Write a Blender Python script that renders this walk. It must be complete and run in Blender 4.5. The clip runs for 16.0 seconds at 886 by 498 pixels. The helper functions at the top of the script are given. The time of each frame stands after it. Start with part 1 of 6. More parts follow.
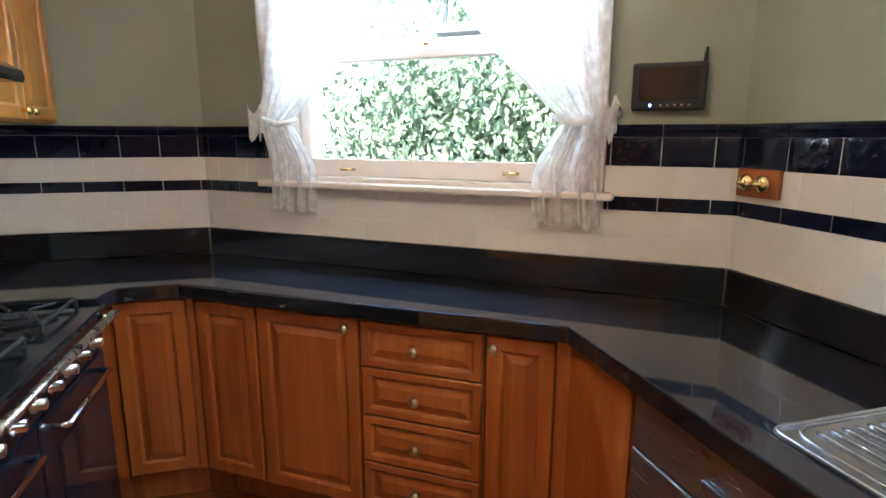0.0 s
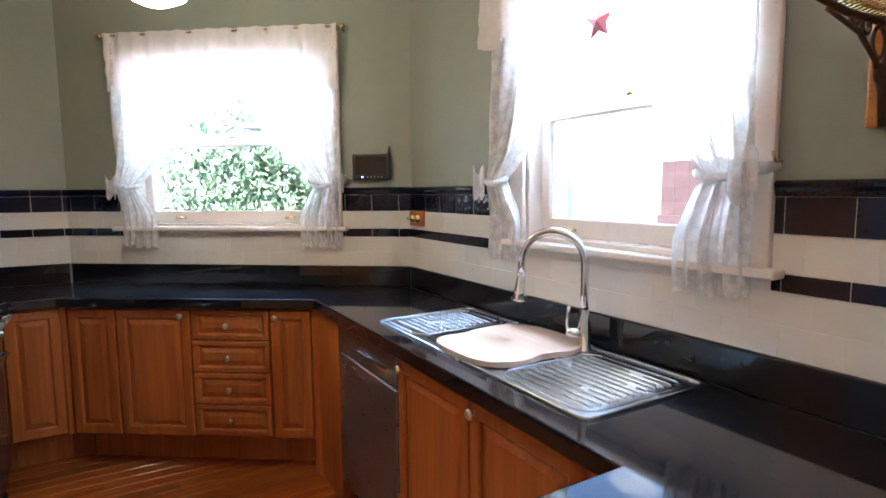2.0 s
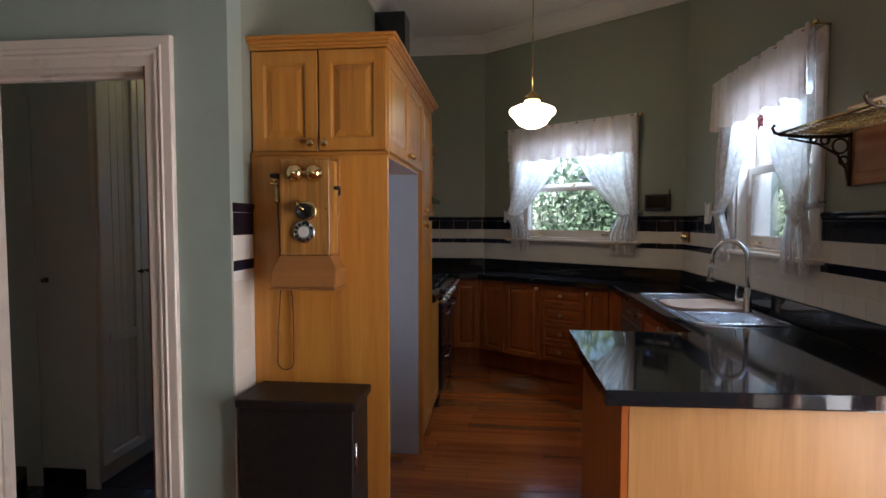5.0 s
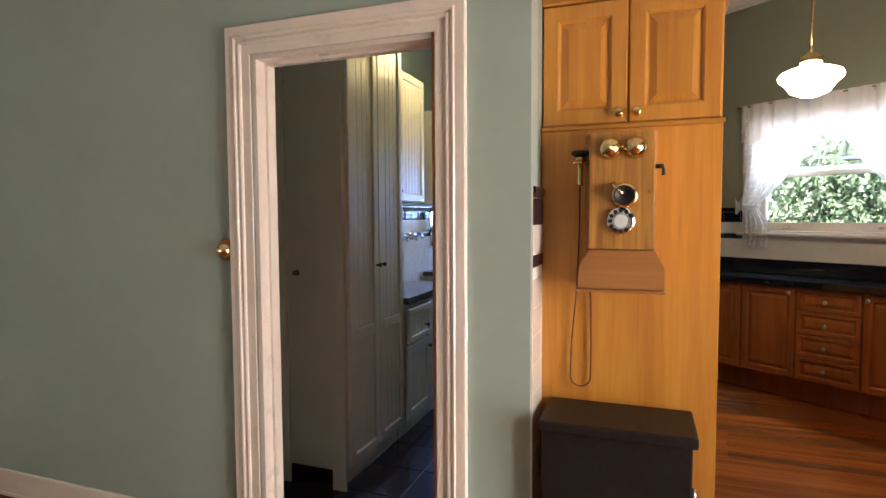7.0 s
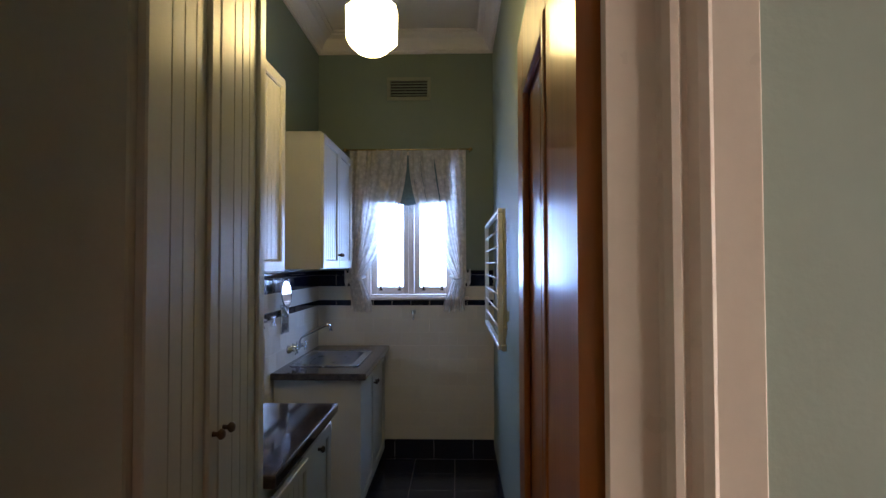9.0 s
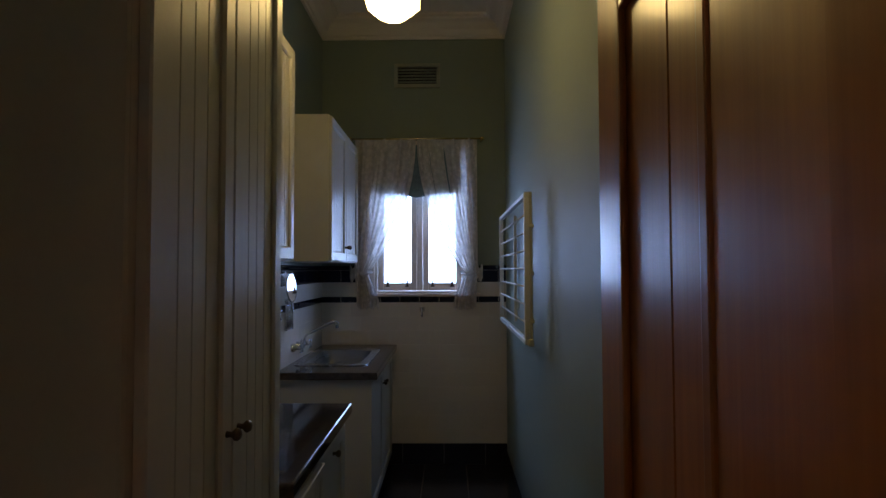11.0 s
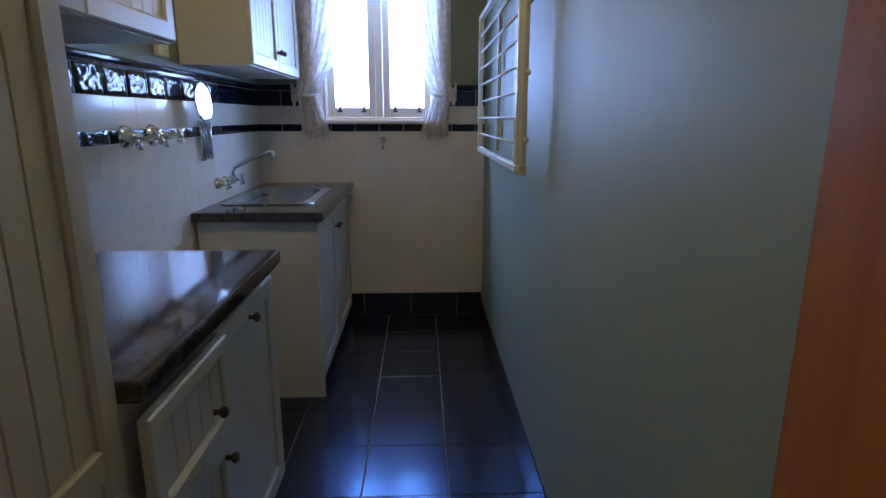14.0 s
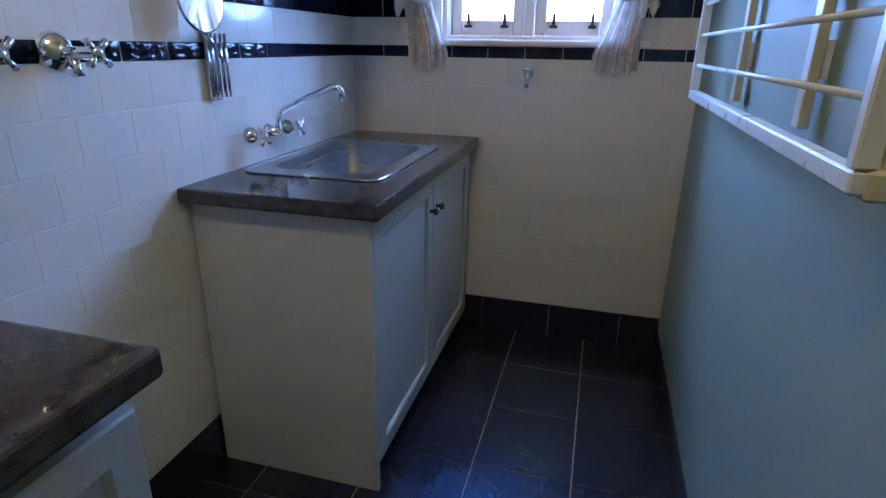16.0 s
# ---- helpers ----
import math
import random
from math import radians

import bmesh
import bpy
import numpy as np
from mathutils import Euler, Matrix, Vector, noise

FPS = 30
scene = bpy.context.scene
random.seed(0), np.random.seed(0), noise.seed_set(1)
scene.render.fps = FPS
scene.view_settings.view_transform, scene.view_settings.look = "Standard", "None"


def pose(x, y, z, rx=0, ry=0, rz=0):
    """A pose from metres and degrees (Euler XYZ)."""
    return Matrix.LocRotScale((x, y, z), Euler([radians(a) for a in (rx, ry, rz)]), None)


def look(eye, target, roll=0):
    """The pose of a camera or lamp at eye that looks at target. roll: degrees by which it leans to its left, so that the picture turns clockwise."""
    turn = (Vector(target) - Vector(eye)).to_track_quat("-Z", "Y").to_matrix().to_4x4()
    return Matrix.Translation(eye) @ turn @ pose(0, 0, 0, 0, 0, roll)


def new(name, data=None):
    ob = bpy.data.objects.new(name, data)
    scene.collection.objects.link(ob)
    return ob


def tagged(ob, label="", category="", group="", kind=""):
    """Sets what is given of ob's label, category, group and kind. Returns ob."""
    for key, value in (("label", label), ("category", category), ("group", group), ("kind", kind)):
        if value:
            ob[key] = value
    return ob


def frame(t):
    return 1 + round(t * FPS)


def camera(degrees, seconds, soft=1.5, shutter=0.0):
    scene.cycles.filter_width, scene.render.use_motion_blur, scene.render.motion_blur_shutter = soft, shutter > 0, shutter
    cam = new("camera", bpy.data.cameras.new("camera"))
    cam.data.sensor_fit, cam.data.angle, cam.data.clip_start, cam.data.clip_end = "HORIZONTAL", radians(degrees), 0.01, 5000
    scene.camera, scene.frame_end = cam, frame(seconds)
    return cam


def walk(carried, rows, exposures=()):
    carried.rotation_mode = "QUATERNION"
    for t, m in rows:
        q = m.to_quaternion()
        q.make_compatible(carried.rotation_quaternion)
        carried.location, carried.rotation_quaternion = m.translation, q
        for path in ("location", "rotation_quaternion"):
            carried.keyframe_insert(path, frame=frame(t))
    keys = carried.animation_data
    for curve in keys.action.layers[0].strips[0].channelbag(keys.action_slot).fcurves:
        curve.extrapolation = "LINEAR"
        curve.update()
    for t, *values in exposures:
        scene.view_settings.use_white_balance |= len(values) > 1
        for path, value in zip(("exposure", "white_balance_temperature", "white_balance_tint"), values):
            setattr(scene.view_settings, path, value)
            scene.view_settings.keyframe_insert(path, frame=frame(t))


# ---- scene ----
# ---------------------------------------------------------------- camera and walk
cam = camera(77.0, 16.0)
PATH = [
    (0, (1.411, 0.653, 1.447), (1.932, 2.542, 1.049), 0.15),
    (0.5, (1.335, 0.348, 1.435), (2.141, 2.14, 1.064), 0.15),
    (1, (1.342, 0.057, 1.398), (2.342, 1.762, 1.091), 0.7),
    (1.5, (1.345, -0.309, 1.466), (2.407, 1.363, 1.192), -0.2),
    (2, (1.311, -0.699, 1.466), (2.316, 1.017, 1.256), -0.4),
    (2.5, (1.334, -1.032, 1.46), (2.229, 0.748, 1.283), -0.1),
    (3, (1.452, -1.419, 1.477), (2.28, 0.396, 1.331), 0.0),
    (3.2, (1.442, -1.599, 1.489), (2.255, 0.223, 1.35), -0.2),
    (3.5, (1.389, -1.877, 1.464), (2.145, -0.03, 1.338), -0.2),
    (3.8, (1.345, -2.09, 1.469), (2.023, -0.21, 1.388), 1.9),
    (4, (1.329, -2.212, 1.474), (1.891, -0.297, 1.352), -0.1),
    (4.5, (1.3, -2.499, 1.461), (1.41, -0.505, 1.352), 0.0),
    (5, (1.264, -2.644, 1.446), (1.049, -0.658, 1.344), 0.0),
    (5.2, (1.259, -2.715, 1.422), (0.919, -0.746, 1.329), -0.0),
    (7.3, (0.342, -2.196, 1.417), (-0.341, -0.32, 1.299), -0.3),
    (7.5, (0.205, -1.997, 1.461), (-0.389, -0.091, 1.336), -0.4),
    (8, (-0.075, -1.58, 1.491), (-0.467, 0.378, 1.368), -0.3),
    (8.5, (-0.231, -1.194, 1.558), (-0.34, 0.802, 1.515), 0.1),
    (8.6, (-0.24, -1.125, 1.567), (-0.31, 0.874, 1.559), -0.0),
    (10.8, (-0.394, -0.744, 1.497), (-0.416, 1.251, 1.629), -0.3),
    (11, (-0.408, -0.742, 1.486), (-0.431, 1.256, 1.559), -0.2),
    (11.5, (-0.417, -0.739, 1.416), (-0.413, 1.259, 1.331), -0.2),
    (12, (-0.429, -0.728, 1.38), (-0.364, 1.257, 1.137), -0.1),
    (12.5, (-0.436, -0.712, 1.355), (-0.346, 1.255, 1.008), -0.0),
    (13, (-0.428, -0.69, 1.313), (-0.342, 1.265, 0.904), 0.0),
    (13.5, (-0.404, -0.464, 1.291), (-0.324, 1.484, 0.846), -0.1),
    (14, (-0.381, -0.062, 1.321), (-0.303, 1.883, 0.86), 0.1),
    (14.5, (-0.404, 0.331, 1.309), (-0.352, 2.27, 0.825), 0.1),
    (15, (-0.377, 0.723, 1.274), (-0.554, 2.648, 0.761), 0.5),
    (15.5, (-0.355, 1.018, 1.223), (-0.769, 2.878, 0.614), 1.0),
    (16, (-0.319, 1.176, 1.277), (-0.813, 2.988, 0.592), 0.9),
]
EXPOSE = [(0.0, 3.1, 5900, 11), (1.0, 3.35, 5600, 12), (2.5, 2.7, 5800, 12), (3.5, 1.95, 5900, 14), (4.5, 1.14, 5900, 13), (5.0, 1.05, 5900, 13), (7.5, 2.35, 6600, 13), (8.0, 2.3, 6600, 13), (8.5, 1.8, 6700, 13), (10.5, 0.55, 7500, 14), (11.5, 0.1, 7600, 14), (12.5, 0.55, 6900, 14), (13.0, 1.28, 6900, 13), (14.0, 1.65, 6600, 13), (15.0, 1.95, 6100, 15), (16.0, 2.15, 5800, 15)]
walk(cam, [(t, look(eye, target, roll)) for t, eye, target, roll in PATH], EXPOSE)

# ---------------------------------------------------------------- daylight
world = bpy.data.worlds.new("sky")
scene.world = world
world.use_nodes = True
sky = world.node_tree.nodes.new("ShaderNodeTexSky")
sky.sky_type = "NISHITA"
sky.sun_disc = False
sky.sun_elevation, sky.sun_rotation = radians(48), radians(215)
world.node_tree.links.new(sky.outputs[0], world.node_tree.nodes["Background"].inputs[0])
world.node_tree.nodes["Background"].inputs[1].default_value = 0.15
sun = new("sun", bpy.data.lights.new("sun", "SUN"))
sun.data.energy, sun.data.angle, sun.data.color = 5.0, radians(0.5), (1, 0.95, 0.86)
sun.matrix_basis = look((0, 0, 0), (-math.sin(radians(215)) * math.cos(radians(48)), -math.cos(radians(215)) * math.cos(radians(48)), -math.sin(radians(48))))


def daylight(name, x, y, z, tx, ty, w, h, power, color=(0.82, 0.91, 1.0)):
    """The sky's light, in the opening of a window."""
    ob = new(name, bpy.data.lights.new(name, "AREA"))
    ob.data.shape, ob.data.size, ob.data.size_y, ob.data.energy, ob.data.color = "RECTANGLE", w, h, power, color
    ob.matrix_basis = look((x, y, z), (tx, ty, z - 0.05))



# ---------------------------------------------------------------- materials
def mat(name, color, rough=0.5, metal=0.0, vary=0.12, scale=6.0, bump=0.0, bscale=60.0, spec=0.5, coat=0.0, stretch=(1, 1, 1), dark=None, rvary=0.1, piece=0.0):
    """A surface with variation at two scales, fine relief and, for pieces, a shade of its own for each."""
    m = bpy.data.materials.new(name)
    m.use_nodes = True
    nt = m.node_tree
    b = nt.nodes["Principled BSDF"]
    co = nt.nodes.new("ShaderNodeTexCoord")
    mp = nt.nodes.new("ShaderNodeMapping")
    mp.inputs["Scale"].default_value = stretch
    nt.links.new(co.outputs["Object"], mp.inputs["Vector"])
    n1 = nt.nodes.new("ShaderNodeTexNoise")
    n1.inputs["Scale"].default_value = scale
    n1.inputs["Detail"].default_value = 6
    n2 = nt.nodes.new("ShaderNodeTexNoise")
    n2.inputs["Scale"].default_value = scale * 9
    n2.inputs["Detail"].default_value = 3
    for n in (n1, n2):
        nt.links.new(mp.outputs[0], n.inputs["Vector"])
    mx = nt.nodes.new("ShaderNodeMix")
    mx.data_type = "FLOAT"
    mx.inputs[0].default_value = 0.35
    nt.links.new(n1.outputs[0], mx.inputs[2])
    nt.links.new(n2.outputs[0], mx.inputs[3])
    ramp = nt.nodes.new("ShaderNodeValToRGB")
    c = Vector(color)
    lo = Vector(dark) if dark else c * (1 - vary)
    ramp.color_ramp.elements[0].position, ramp.color_ramp.elements[1].position = 0.32, 0.68
    ramp.color_ramp.elements[0].color = (*lo, 1)
    ramp.color_ramp.elements[1].color = (*[min(1, v * (1 + vary * 0.6)) for v in c], 1)
    nt.links.new(mx.outputs[0], ramp.inputs[0])
    out = ramp.outputs[0]
    if piece:
        oi = nt.nodes.new("ShaderNodeObjectInfo")
        mr = nt.nodes.new("ShaderNodeMapRange")
        mr.inputs[3].default_value, mr.inputs[4].default_value = 1 - piece, 1 + piece
        nt.links.new(oi.outputs["Random"], mr.inputs[0])
        hs = nt.nodes.new("ShaderNodeHueSaturation")
        nt.links.new(mr.outputs[0], hs.inputs["Value"])
        nt.links.new(out, hs.inputs["Color"])
        out = hs.outputs[0]
    nt.links.new(out, b.inputs["Base Color"])
    rr = nt.nodes.new("ShaderNodeMapRange")
    rr.inputs[3].default_value, rr.inputs[4].default_value = max(0.02, rough - rvary), min(1, rough + rvary)
    nt.links.new(n1.outputs[0], rr.inputs[0])
    nt.links.new(rr.outputs[0], b.inputs["Roughness"])
    b.inputs["Metallic"].default_value = metal
    b.inputs["Specular IOR Level"].default_value = spec
    b.inputs["Coat Weight"].default_value = coat
    b.inputs["Coat Roughness"].default_value = 0.12
    if bump:
        n3 = nt.nodes.new("ShaderNodeTexNoise")
        n3.inputs["Scale"].default_value = bscale
        n3.inputs["Detail"].default_value = 4
        nt.links.new(mp.outputs[0], n3.inputs["Vector"])
        bp = nt.nodes.new("ShaderNodeBump")
        bp.inputs["Strength"].default_value = bump
        bp.inputs["Distance"].default_value = 0.004
        nt.links.new(n3.outputs[0], bp.inputs["Height"])
        nt.links.new(bp.outputs[0], b.inputs["Normal"])
    return m


def wood(name, light, dark, rough=0.35, coat=0.3, along="z", grain=1.0, piece=0.1, knots=0.0):
    """Timber with long grain along one axis, fine pores and, where asked for, knots."""
    m = bpy.data.materials.new(name)
    m.use_nodes = True
    nt = m.node_tree
    b = nt.nodes["Principled BSDF"]
    co = nt.nodes.new("ShaderNodeTexCoord")
    oi = nt.nodes.new("ShaderNodeObjectInfo")
    mp = nt.nodes.new("ShaderNodeMapping")
    s = {"x": (0.7, 14, 14), "y": (14, 0.7, 14), "z": (14, 14, 0.7)}[along]
    mp.inputs["Scale"].default_value = [v * grain for v in s]
    sh = nt.nodes.new("ShaderNodeVectorMath")
    sh.operation = "SCALE"
    sh.inputs["Scale"].default_value = 37.0
    cb = nt.nodes.new("ShaderNodeCombineXYZ")
    for i in range(3):
        nt.links.new(oi.outputs["Random"], cb.inputs[i])
    nt.links.new(cb.outputs[0], sh.inputs[0])
    nt.links.new(sh.outputs[0], mp.inputs["Location"])
    nt.links.new(co.outputs["Object"], mp.inputs["Vector"])
    n1 = nt.nodes.new("ShaderNodeTexNoise")
    n1.inputs["Scale"].default_value = 1.2
    n1.inputs["Detail"].default_value = 8
    n1.inputs["Distortion"].default_value = 0.8
    n2 = nt.nodes.new("ShaderNodeTexNoise")
    n2.inputs["Scale"].default_value = 7.0
    n2.inputs["Detail"].default_value = 4
    for n in (n1, n2):
        nt.links.new(mp.outputs[0], n.inputs["Vector"])
    mx = nt.nodes.new("ShaderNodeMix")
    mx.data_type = "FLOAT"
    mx.inputs[0].default_value = 0.3
    nt.links.new(n1.outputs[0], mx.inputs[2])
    nt.links.new(n2.outputs[0], mx.inputs[3])
    ramp = nt.nodes.new("ShaderNodeValToRGB")
    ramp.color_ramp.elements[0].position, ramp.color_ramp.elements[1].position = 0.34, 0.66
    ramp.color_ramp.elements[0].color, ramp.color_ramp.elements[1].color = (*dark, 1), (*light, 1)
    nt.links.new(mx.outputs[0], ramp.inputs[0])
    out = ramp.outputs[0]
    if knots:
        vo = nt.nodes.new("ShaderNodeTexVoronoi")
        vo.inputs["Scale"].default_value = knots
        nt.links.new(co.outputs["Object"], vo.inputs["Vector"])
        kr = nt.nodes.new("ShaderNodeMapRange")
        kr.inputs[1].default_value, kr.inputs[2].default_value = 0.03, 0.1
        nt.links.new(vo.outputs["Distance"], kr.inputs[0])
        km = nt.nodes.new("ShaderNodeMix")
        km.data_type = "RGBA"
        km.inputs[6].default_value = (*[v * 0.3 for v in dark], 1)
        nt.links.new(kr.outputs[0], km.inputs[0])
        nt.links.new(out, km.inputs[7])
        out = km.outputs[2]
    mr = nt.nodes.new("ShaderNodeMapRange")
    mr.inputs[3].default_value, mr.inputs[4].default_value = 1 - piece, 1 + piece
    nt.links.new(oi.outputs["Random"], mr.inputs[0])
    hs = nt.nodes.new("ShaderNodeHueSaturation")
    nt.links.new(mr.outputs[0], hs.inputs["Value"])
    nt.links.new(out, hs.inputs["Color"])
    nt.links.new(hs.outputs[0], b.inputs["Base Color"])
    b.inputs["Roughness"].default_value = rough
    b.inputs["Coat Weight"].default_value = coat
    b.inputs["Coat Roughness"].default_value = 0.15
    bp = nt.nodes.new("ShaderNodeBump")
    bp.inputs["Strength"].default_value = 0.12
    bp.inputs["Distance"].default_value = 0.002
    nt.links.new(n2.outputs[0], bp.inputs["Height"])
    nt.links.new(bp.outputs[0], b.inputs["Normal"])
    return m


def glow(name, color, strength):
    m = bpy.data.materials.new(name)
    m.use_nodes = True
    b = m.node_tree.nodes["Principled BSDF"]
    b.inputs["Base Color"].default_value = (*color, 1)
    b.inputs["Emission Color"].default_value = (*color, 1)
    b.inputs["Emission Strength"].default_value = strength
    b.inputs["Roughness"].default_value = 0.2
    return m


def clear(name, tint=(1, 1, 1), rough=0.0):
    m = bpy.data.materials.new(name)
    m.use_nodes = True
    b = m.node_tree.nodes["Principled BSDF"]
    b.inputs["Base Color"].default_value = (*tint, 1)
    b.inputs["Transmission Weight"].default_value = 1.0
    b.inputs["Roughness"].default_value = rough
    b.inputs["IOR"].default_value = 1.45
    return m


def lace(name, through_share=0.5, thin=0.8, warm=(0.85, 0.78, 0.73)):
    """Thin woven net that lets much of the light through, with a denser figured weave."""
    m = bpy.data.materials.new(name)
    m.use_nodes = True
    nt = m.node_tree
    nt.nodes.remove(nt.nodes["Principled BSDF"])
    out = nt.nodes["Material Output"]
    d = nt.nodes.new("ShaderNodeBsdfDiffuse")
    d.inputs["Color"].default_value = (0.82, 0.785, 0.75, 1)
    tl = nt.nodes.new("ShaderNodeBsdfTranslucent")
    tl.inputs["Color"].default_value = (*warm, 1)
    tr = nt.nodes.new("ShaderNodeBsdfTransparent")
    m1 = nt.nodes.new("ShaderNodeMixShader")
    m1.inputs[0].default_value = through_share
    nt.links.new(d.outputs[0], m1.inputs[1])
    nt.links.new(tl.outputs[0], m1.inputs[2])
    co = nt.nodes.new("ShaderNodeTexCoord")
    vo = nt.nodes.new("ShaderNodeTexVoronoi")
    vo.inputs["Scale"].default_value = 26
    nz = nt.nodes.new("ShaderNodeTexNoise")
    nz.inputs["Scale"].default_value = 90
    nt.links.new(co.outputs["Object"], vo.inputs["Vector"])
    nt.links.new(co.outputs["Object"], nz.inputs["Vector"])
    ad = nt.nodes.new("ShaderNodeMath")
    ad.operation = "ADD"
    nt.links.new(vo.outputs["Distance"], ad.inputs[0])
    nt.links.new(nz.outputs[0], ad.inputs[1])
    mr = nt.nodes.new("ShaderNodeMapRange")
    mr.inputs[1].default_value, mr.inputs[2].default_value = 0.5, 1.2
    mr.inputs[3].default_value, mr.inputs[4].default_value = 1.0, thin
    nt.links.new(ad.outputs[0], mr.inputs[0])
    m2 = nt.nodes.new("ShaderNodeMixShader")
    nt.links.new(mr.outputs[0], m2.inputs[0])
    nt.links.new(tr.outputs[0], m2.inputs[1])
    nt.links.new(m1.outputs[0], m2.inputs[2])
    nt.links.new(m2.outputs[0], out.inputs["Surface"])
    return m


PAINT = mat("sage green wall paint", (0.30, 0.315, 0.245), 0.62, vary=0.06, scale=2, bump=0.12, bscale=180)
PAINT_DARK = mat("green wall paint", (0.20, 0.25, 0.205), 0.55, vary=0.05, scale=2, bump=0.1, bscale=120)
# Laundry green again, lightened to carry the window and lamp light on it.
PAINT_LIT = mat("lit green wall paint", (0.30, 0.355, 0.285), 0.58, vary=0.05, scale=2, bump=0.08, bscale=90)
PAINT_HALL = mat("pale blue green wall paint", (0.36, 0.425, 0.375), 0.45, vary=0.05, scale=2, bump=0.1, bscale=140)
CEIL = mat("white ceiling paint", (0.78, 0.72, 0.68), 0.7, vary=0.04, scale=3)
CREAM = mat("cream gloss trim paint", (0.80, 0.69, 0.60), 0.3, vary=0.05, scale=8, bump=0.06)
WHITE = mat("off white satin cabinet paint", (0.57, 0.55, 0.50), 0.35, vary=0.05, scale=8, bump=0.05)
OAK = wood("honey cypress timber", (0.64, 0.285, 0.046), (0.48, 0.18, 0.024), 0.3, 0.35)
OAKX = wood("honey cypress timber rail", (0.64, 0.285, 0.046), (0.48, 0.18, 0.024), 0.3, 0.35, along="x")
BASE = wood("red brown timber front", (0.44, 0.13, 0.026), (0.29, 0.07, 0.012), 0.33, 0.3)
BASEX = wood("red brown timber rail", (0.44, 0.13, 0.026), (0.29, 0.07, 0.012), 0.33, 0.3, along="x")
PALEPLY = wood("pale ribbed timber panel", (0.45, 0.24, 0.083), (0.36, 0.175, 0.056), 0.4, 0.2)
FLOORW = wood("polished cypress floorboard", (0.38, 0.108, 0.02), (0.23, 0.048, 0.008), 0.13, 0.5, along="x", piece=0.22, knots=1.6)
DOORW = wood("varnished red brown door timber", (0.52, 0.185, 0.04), (0.36, 0.105, 0.02), 0.32, 0.45)
GRANITE = mat("black polished granite", (0.012, 0.012, 0.015), 0.05, vary=0.5, scale=40, spec=0.6, rvary=0.02)
SPECKLE = mat("brown black speckled stone", (0.07, 0.055, 0.047), 0.07, vary=0.7, scale=26, dark=(0.016, 0.013, 0.013), rvary=0.02)
NAVY = mat("navy glazed tile", (0.006, 0.008, 0.022), 0.1, vary=0.3, scale=14, bump=0.1, bscale=30, spec=0.35, piece=0.2, rvary=0.05)
TILEW = mat("cream white glazed tile", (0.74, 0.68, 0.60), 0.14, vary=0.04, scale=5, bump=0.05, bscale=14, piece=0.03, rvary=0.05)
GROUT = mat("pale grout", (0.74, 0.69, 0.62), 0.85, vary=0.1, scale=30)
SLATE = mat("dark brown floor tile", (0.026, 0.02, 0.022), 0.2, vary=0.25, scale=7, bump=0.02, bscale=26, piece=0.15, rvary=0.02, spec=1.0)
# Blue window glare is put into the tile's specular tint.
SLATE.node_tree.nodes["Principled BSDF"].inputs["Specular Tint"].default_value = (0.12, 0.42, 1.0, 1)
GROUTD = mat("grey floor grout", (0.22, 0.19, 0.17), 0.9, vary=0.2, scale=40)
STEEL = mat("brushed stainless steel", (0.52, 0.53, 0.55), 0.24, 1.0, vary=0.06, scale=9)
CHROME = mat("polished chrome", (0.75, 0.76, 0.78), 0.06, 1.0, vary=0.03, rvary=0.03)
BRASS = mat("polished brass", (0.80, 0.60, 0.28), 0.18, 1.0, vary=0.1, scale=30)
PEWTER = mat("dull brass knob metal", (0.66, 0.57, 0.42), 0.3, 1.0, vary=0.12, scale=40)
IRON = mat("dark bronze cast iron", (0.10, 0.065, 0.045), 0.35, 0.7, vary=0.3, scale=30, bump=0.3, bscale=90)
BLACK = mat("black enamel", (0.008, 0.010, 0.014), 0.16, vary=0.2, scale=10, rvary=0.05)
BLACKM = mat("matt black plastic", (0.012, 0.012, 0.013), 0.5, vary=0.2, scale=20)
DARKWOOD = mat("black stained timber", (0.014, 0.011, 0.011), 0.45, vary=0.4, spec=0.3, scale=5, stretch=(8, 1, 8), bump=0.1)
LACE = lace("white lace net", 0.32, 0.72)
# Same lace for the valance, dimmed and warmed to imitate its backlit tone.
LACE_VALANCE = lace("dimmed warm valance lace", 0.2, 0.95, (0.80, 0.60, 0.52))
GLASS = clear("clear window glass")
LAMPGLASS = glow("lit opal glass", (1.0, 0.86, 0.58), 3.6)
LAMPGLASS2 = glow("lit warm opal glass", (1.0, 0.77, 0.34), 9.5)
BOARDW = wood("pale timber chopping board", (0.50, 0.35, 0.255), (0.42, 0.28, 0.20), 0.5, 0.0, along="y")
WHITEMETAL = mat("white coated wire", (0.75, 0.74, 0.70), 0.3, vary=0.05, scale=20)
PLASTIC = mat("white plastic", (0.7, 0.7, 0.68), 0.35, vary=0.05, scale=20)
PHONEW = wood("telephone oak", (0.62, 0.30, 0.06), (0.2, 0.075, 0.014), 0.35, 0.3, along="z", grain=1.0)
PHONES = wood("telephone shelf oak", (0.42, 0.18, 0.05), (0.33, 0.13, 0.033), 0.4, 0.2, along="x")
LEAF = mat("hedge leaf", (0.2, 0.285, 0.175), 0.45, vary=0.4, scale=3, piece=0.2)
EARTH = mat("dry garden ground", (0.16, 0.13, 0.09), 0.95, vary=0.35, scale=2, bump=0.5, bscale=12)
BRICK = mat("red brown fence stain", (0.12, 0.068, 0.066), 0.85, vary=0.25, scale=9, bump=0.4, bscale=40)
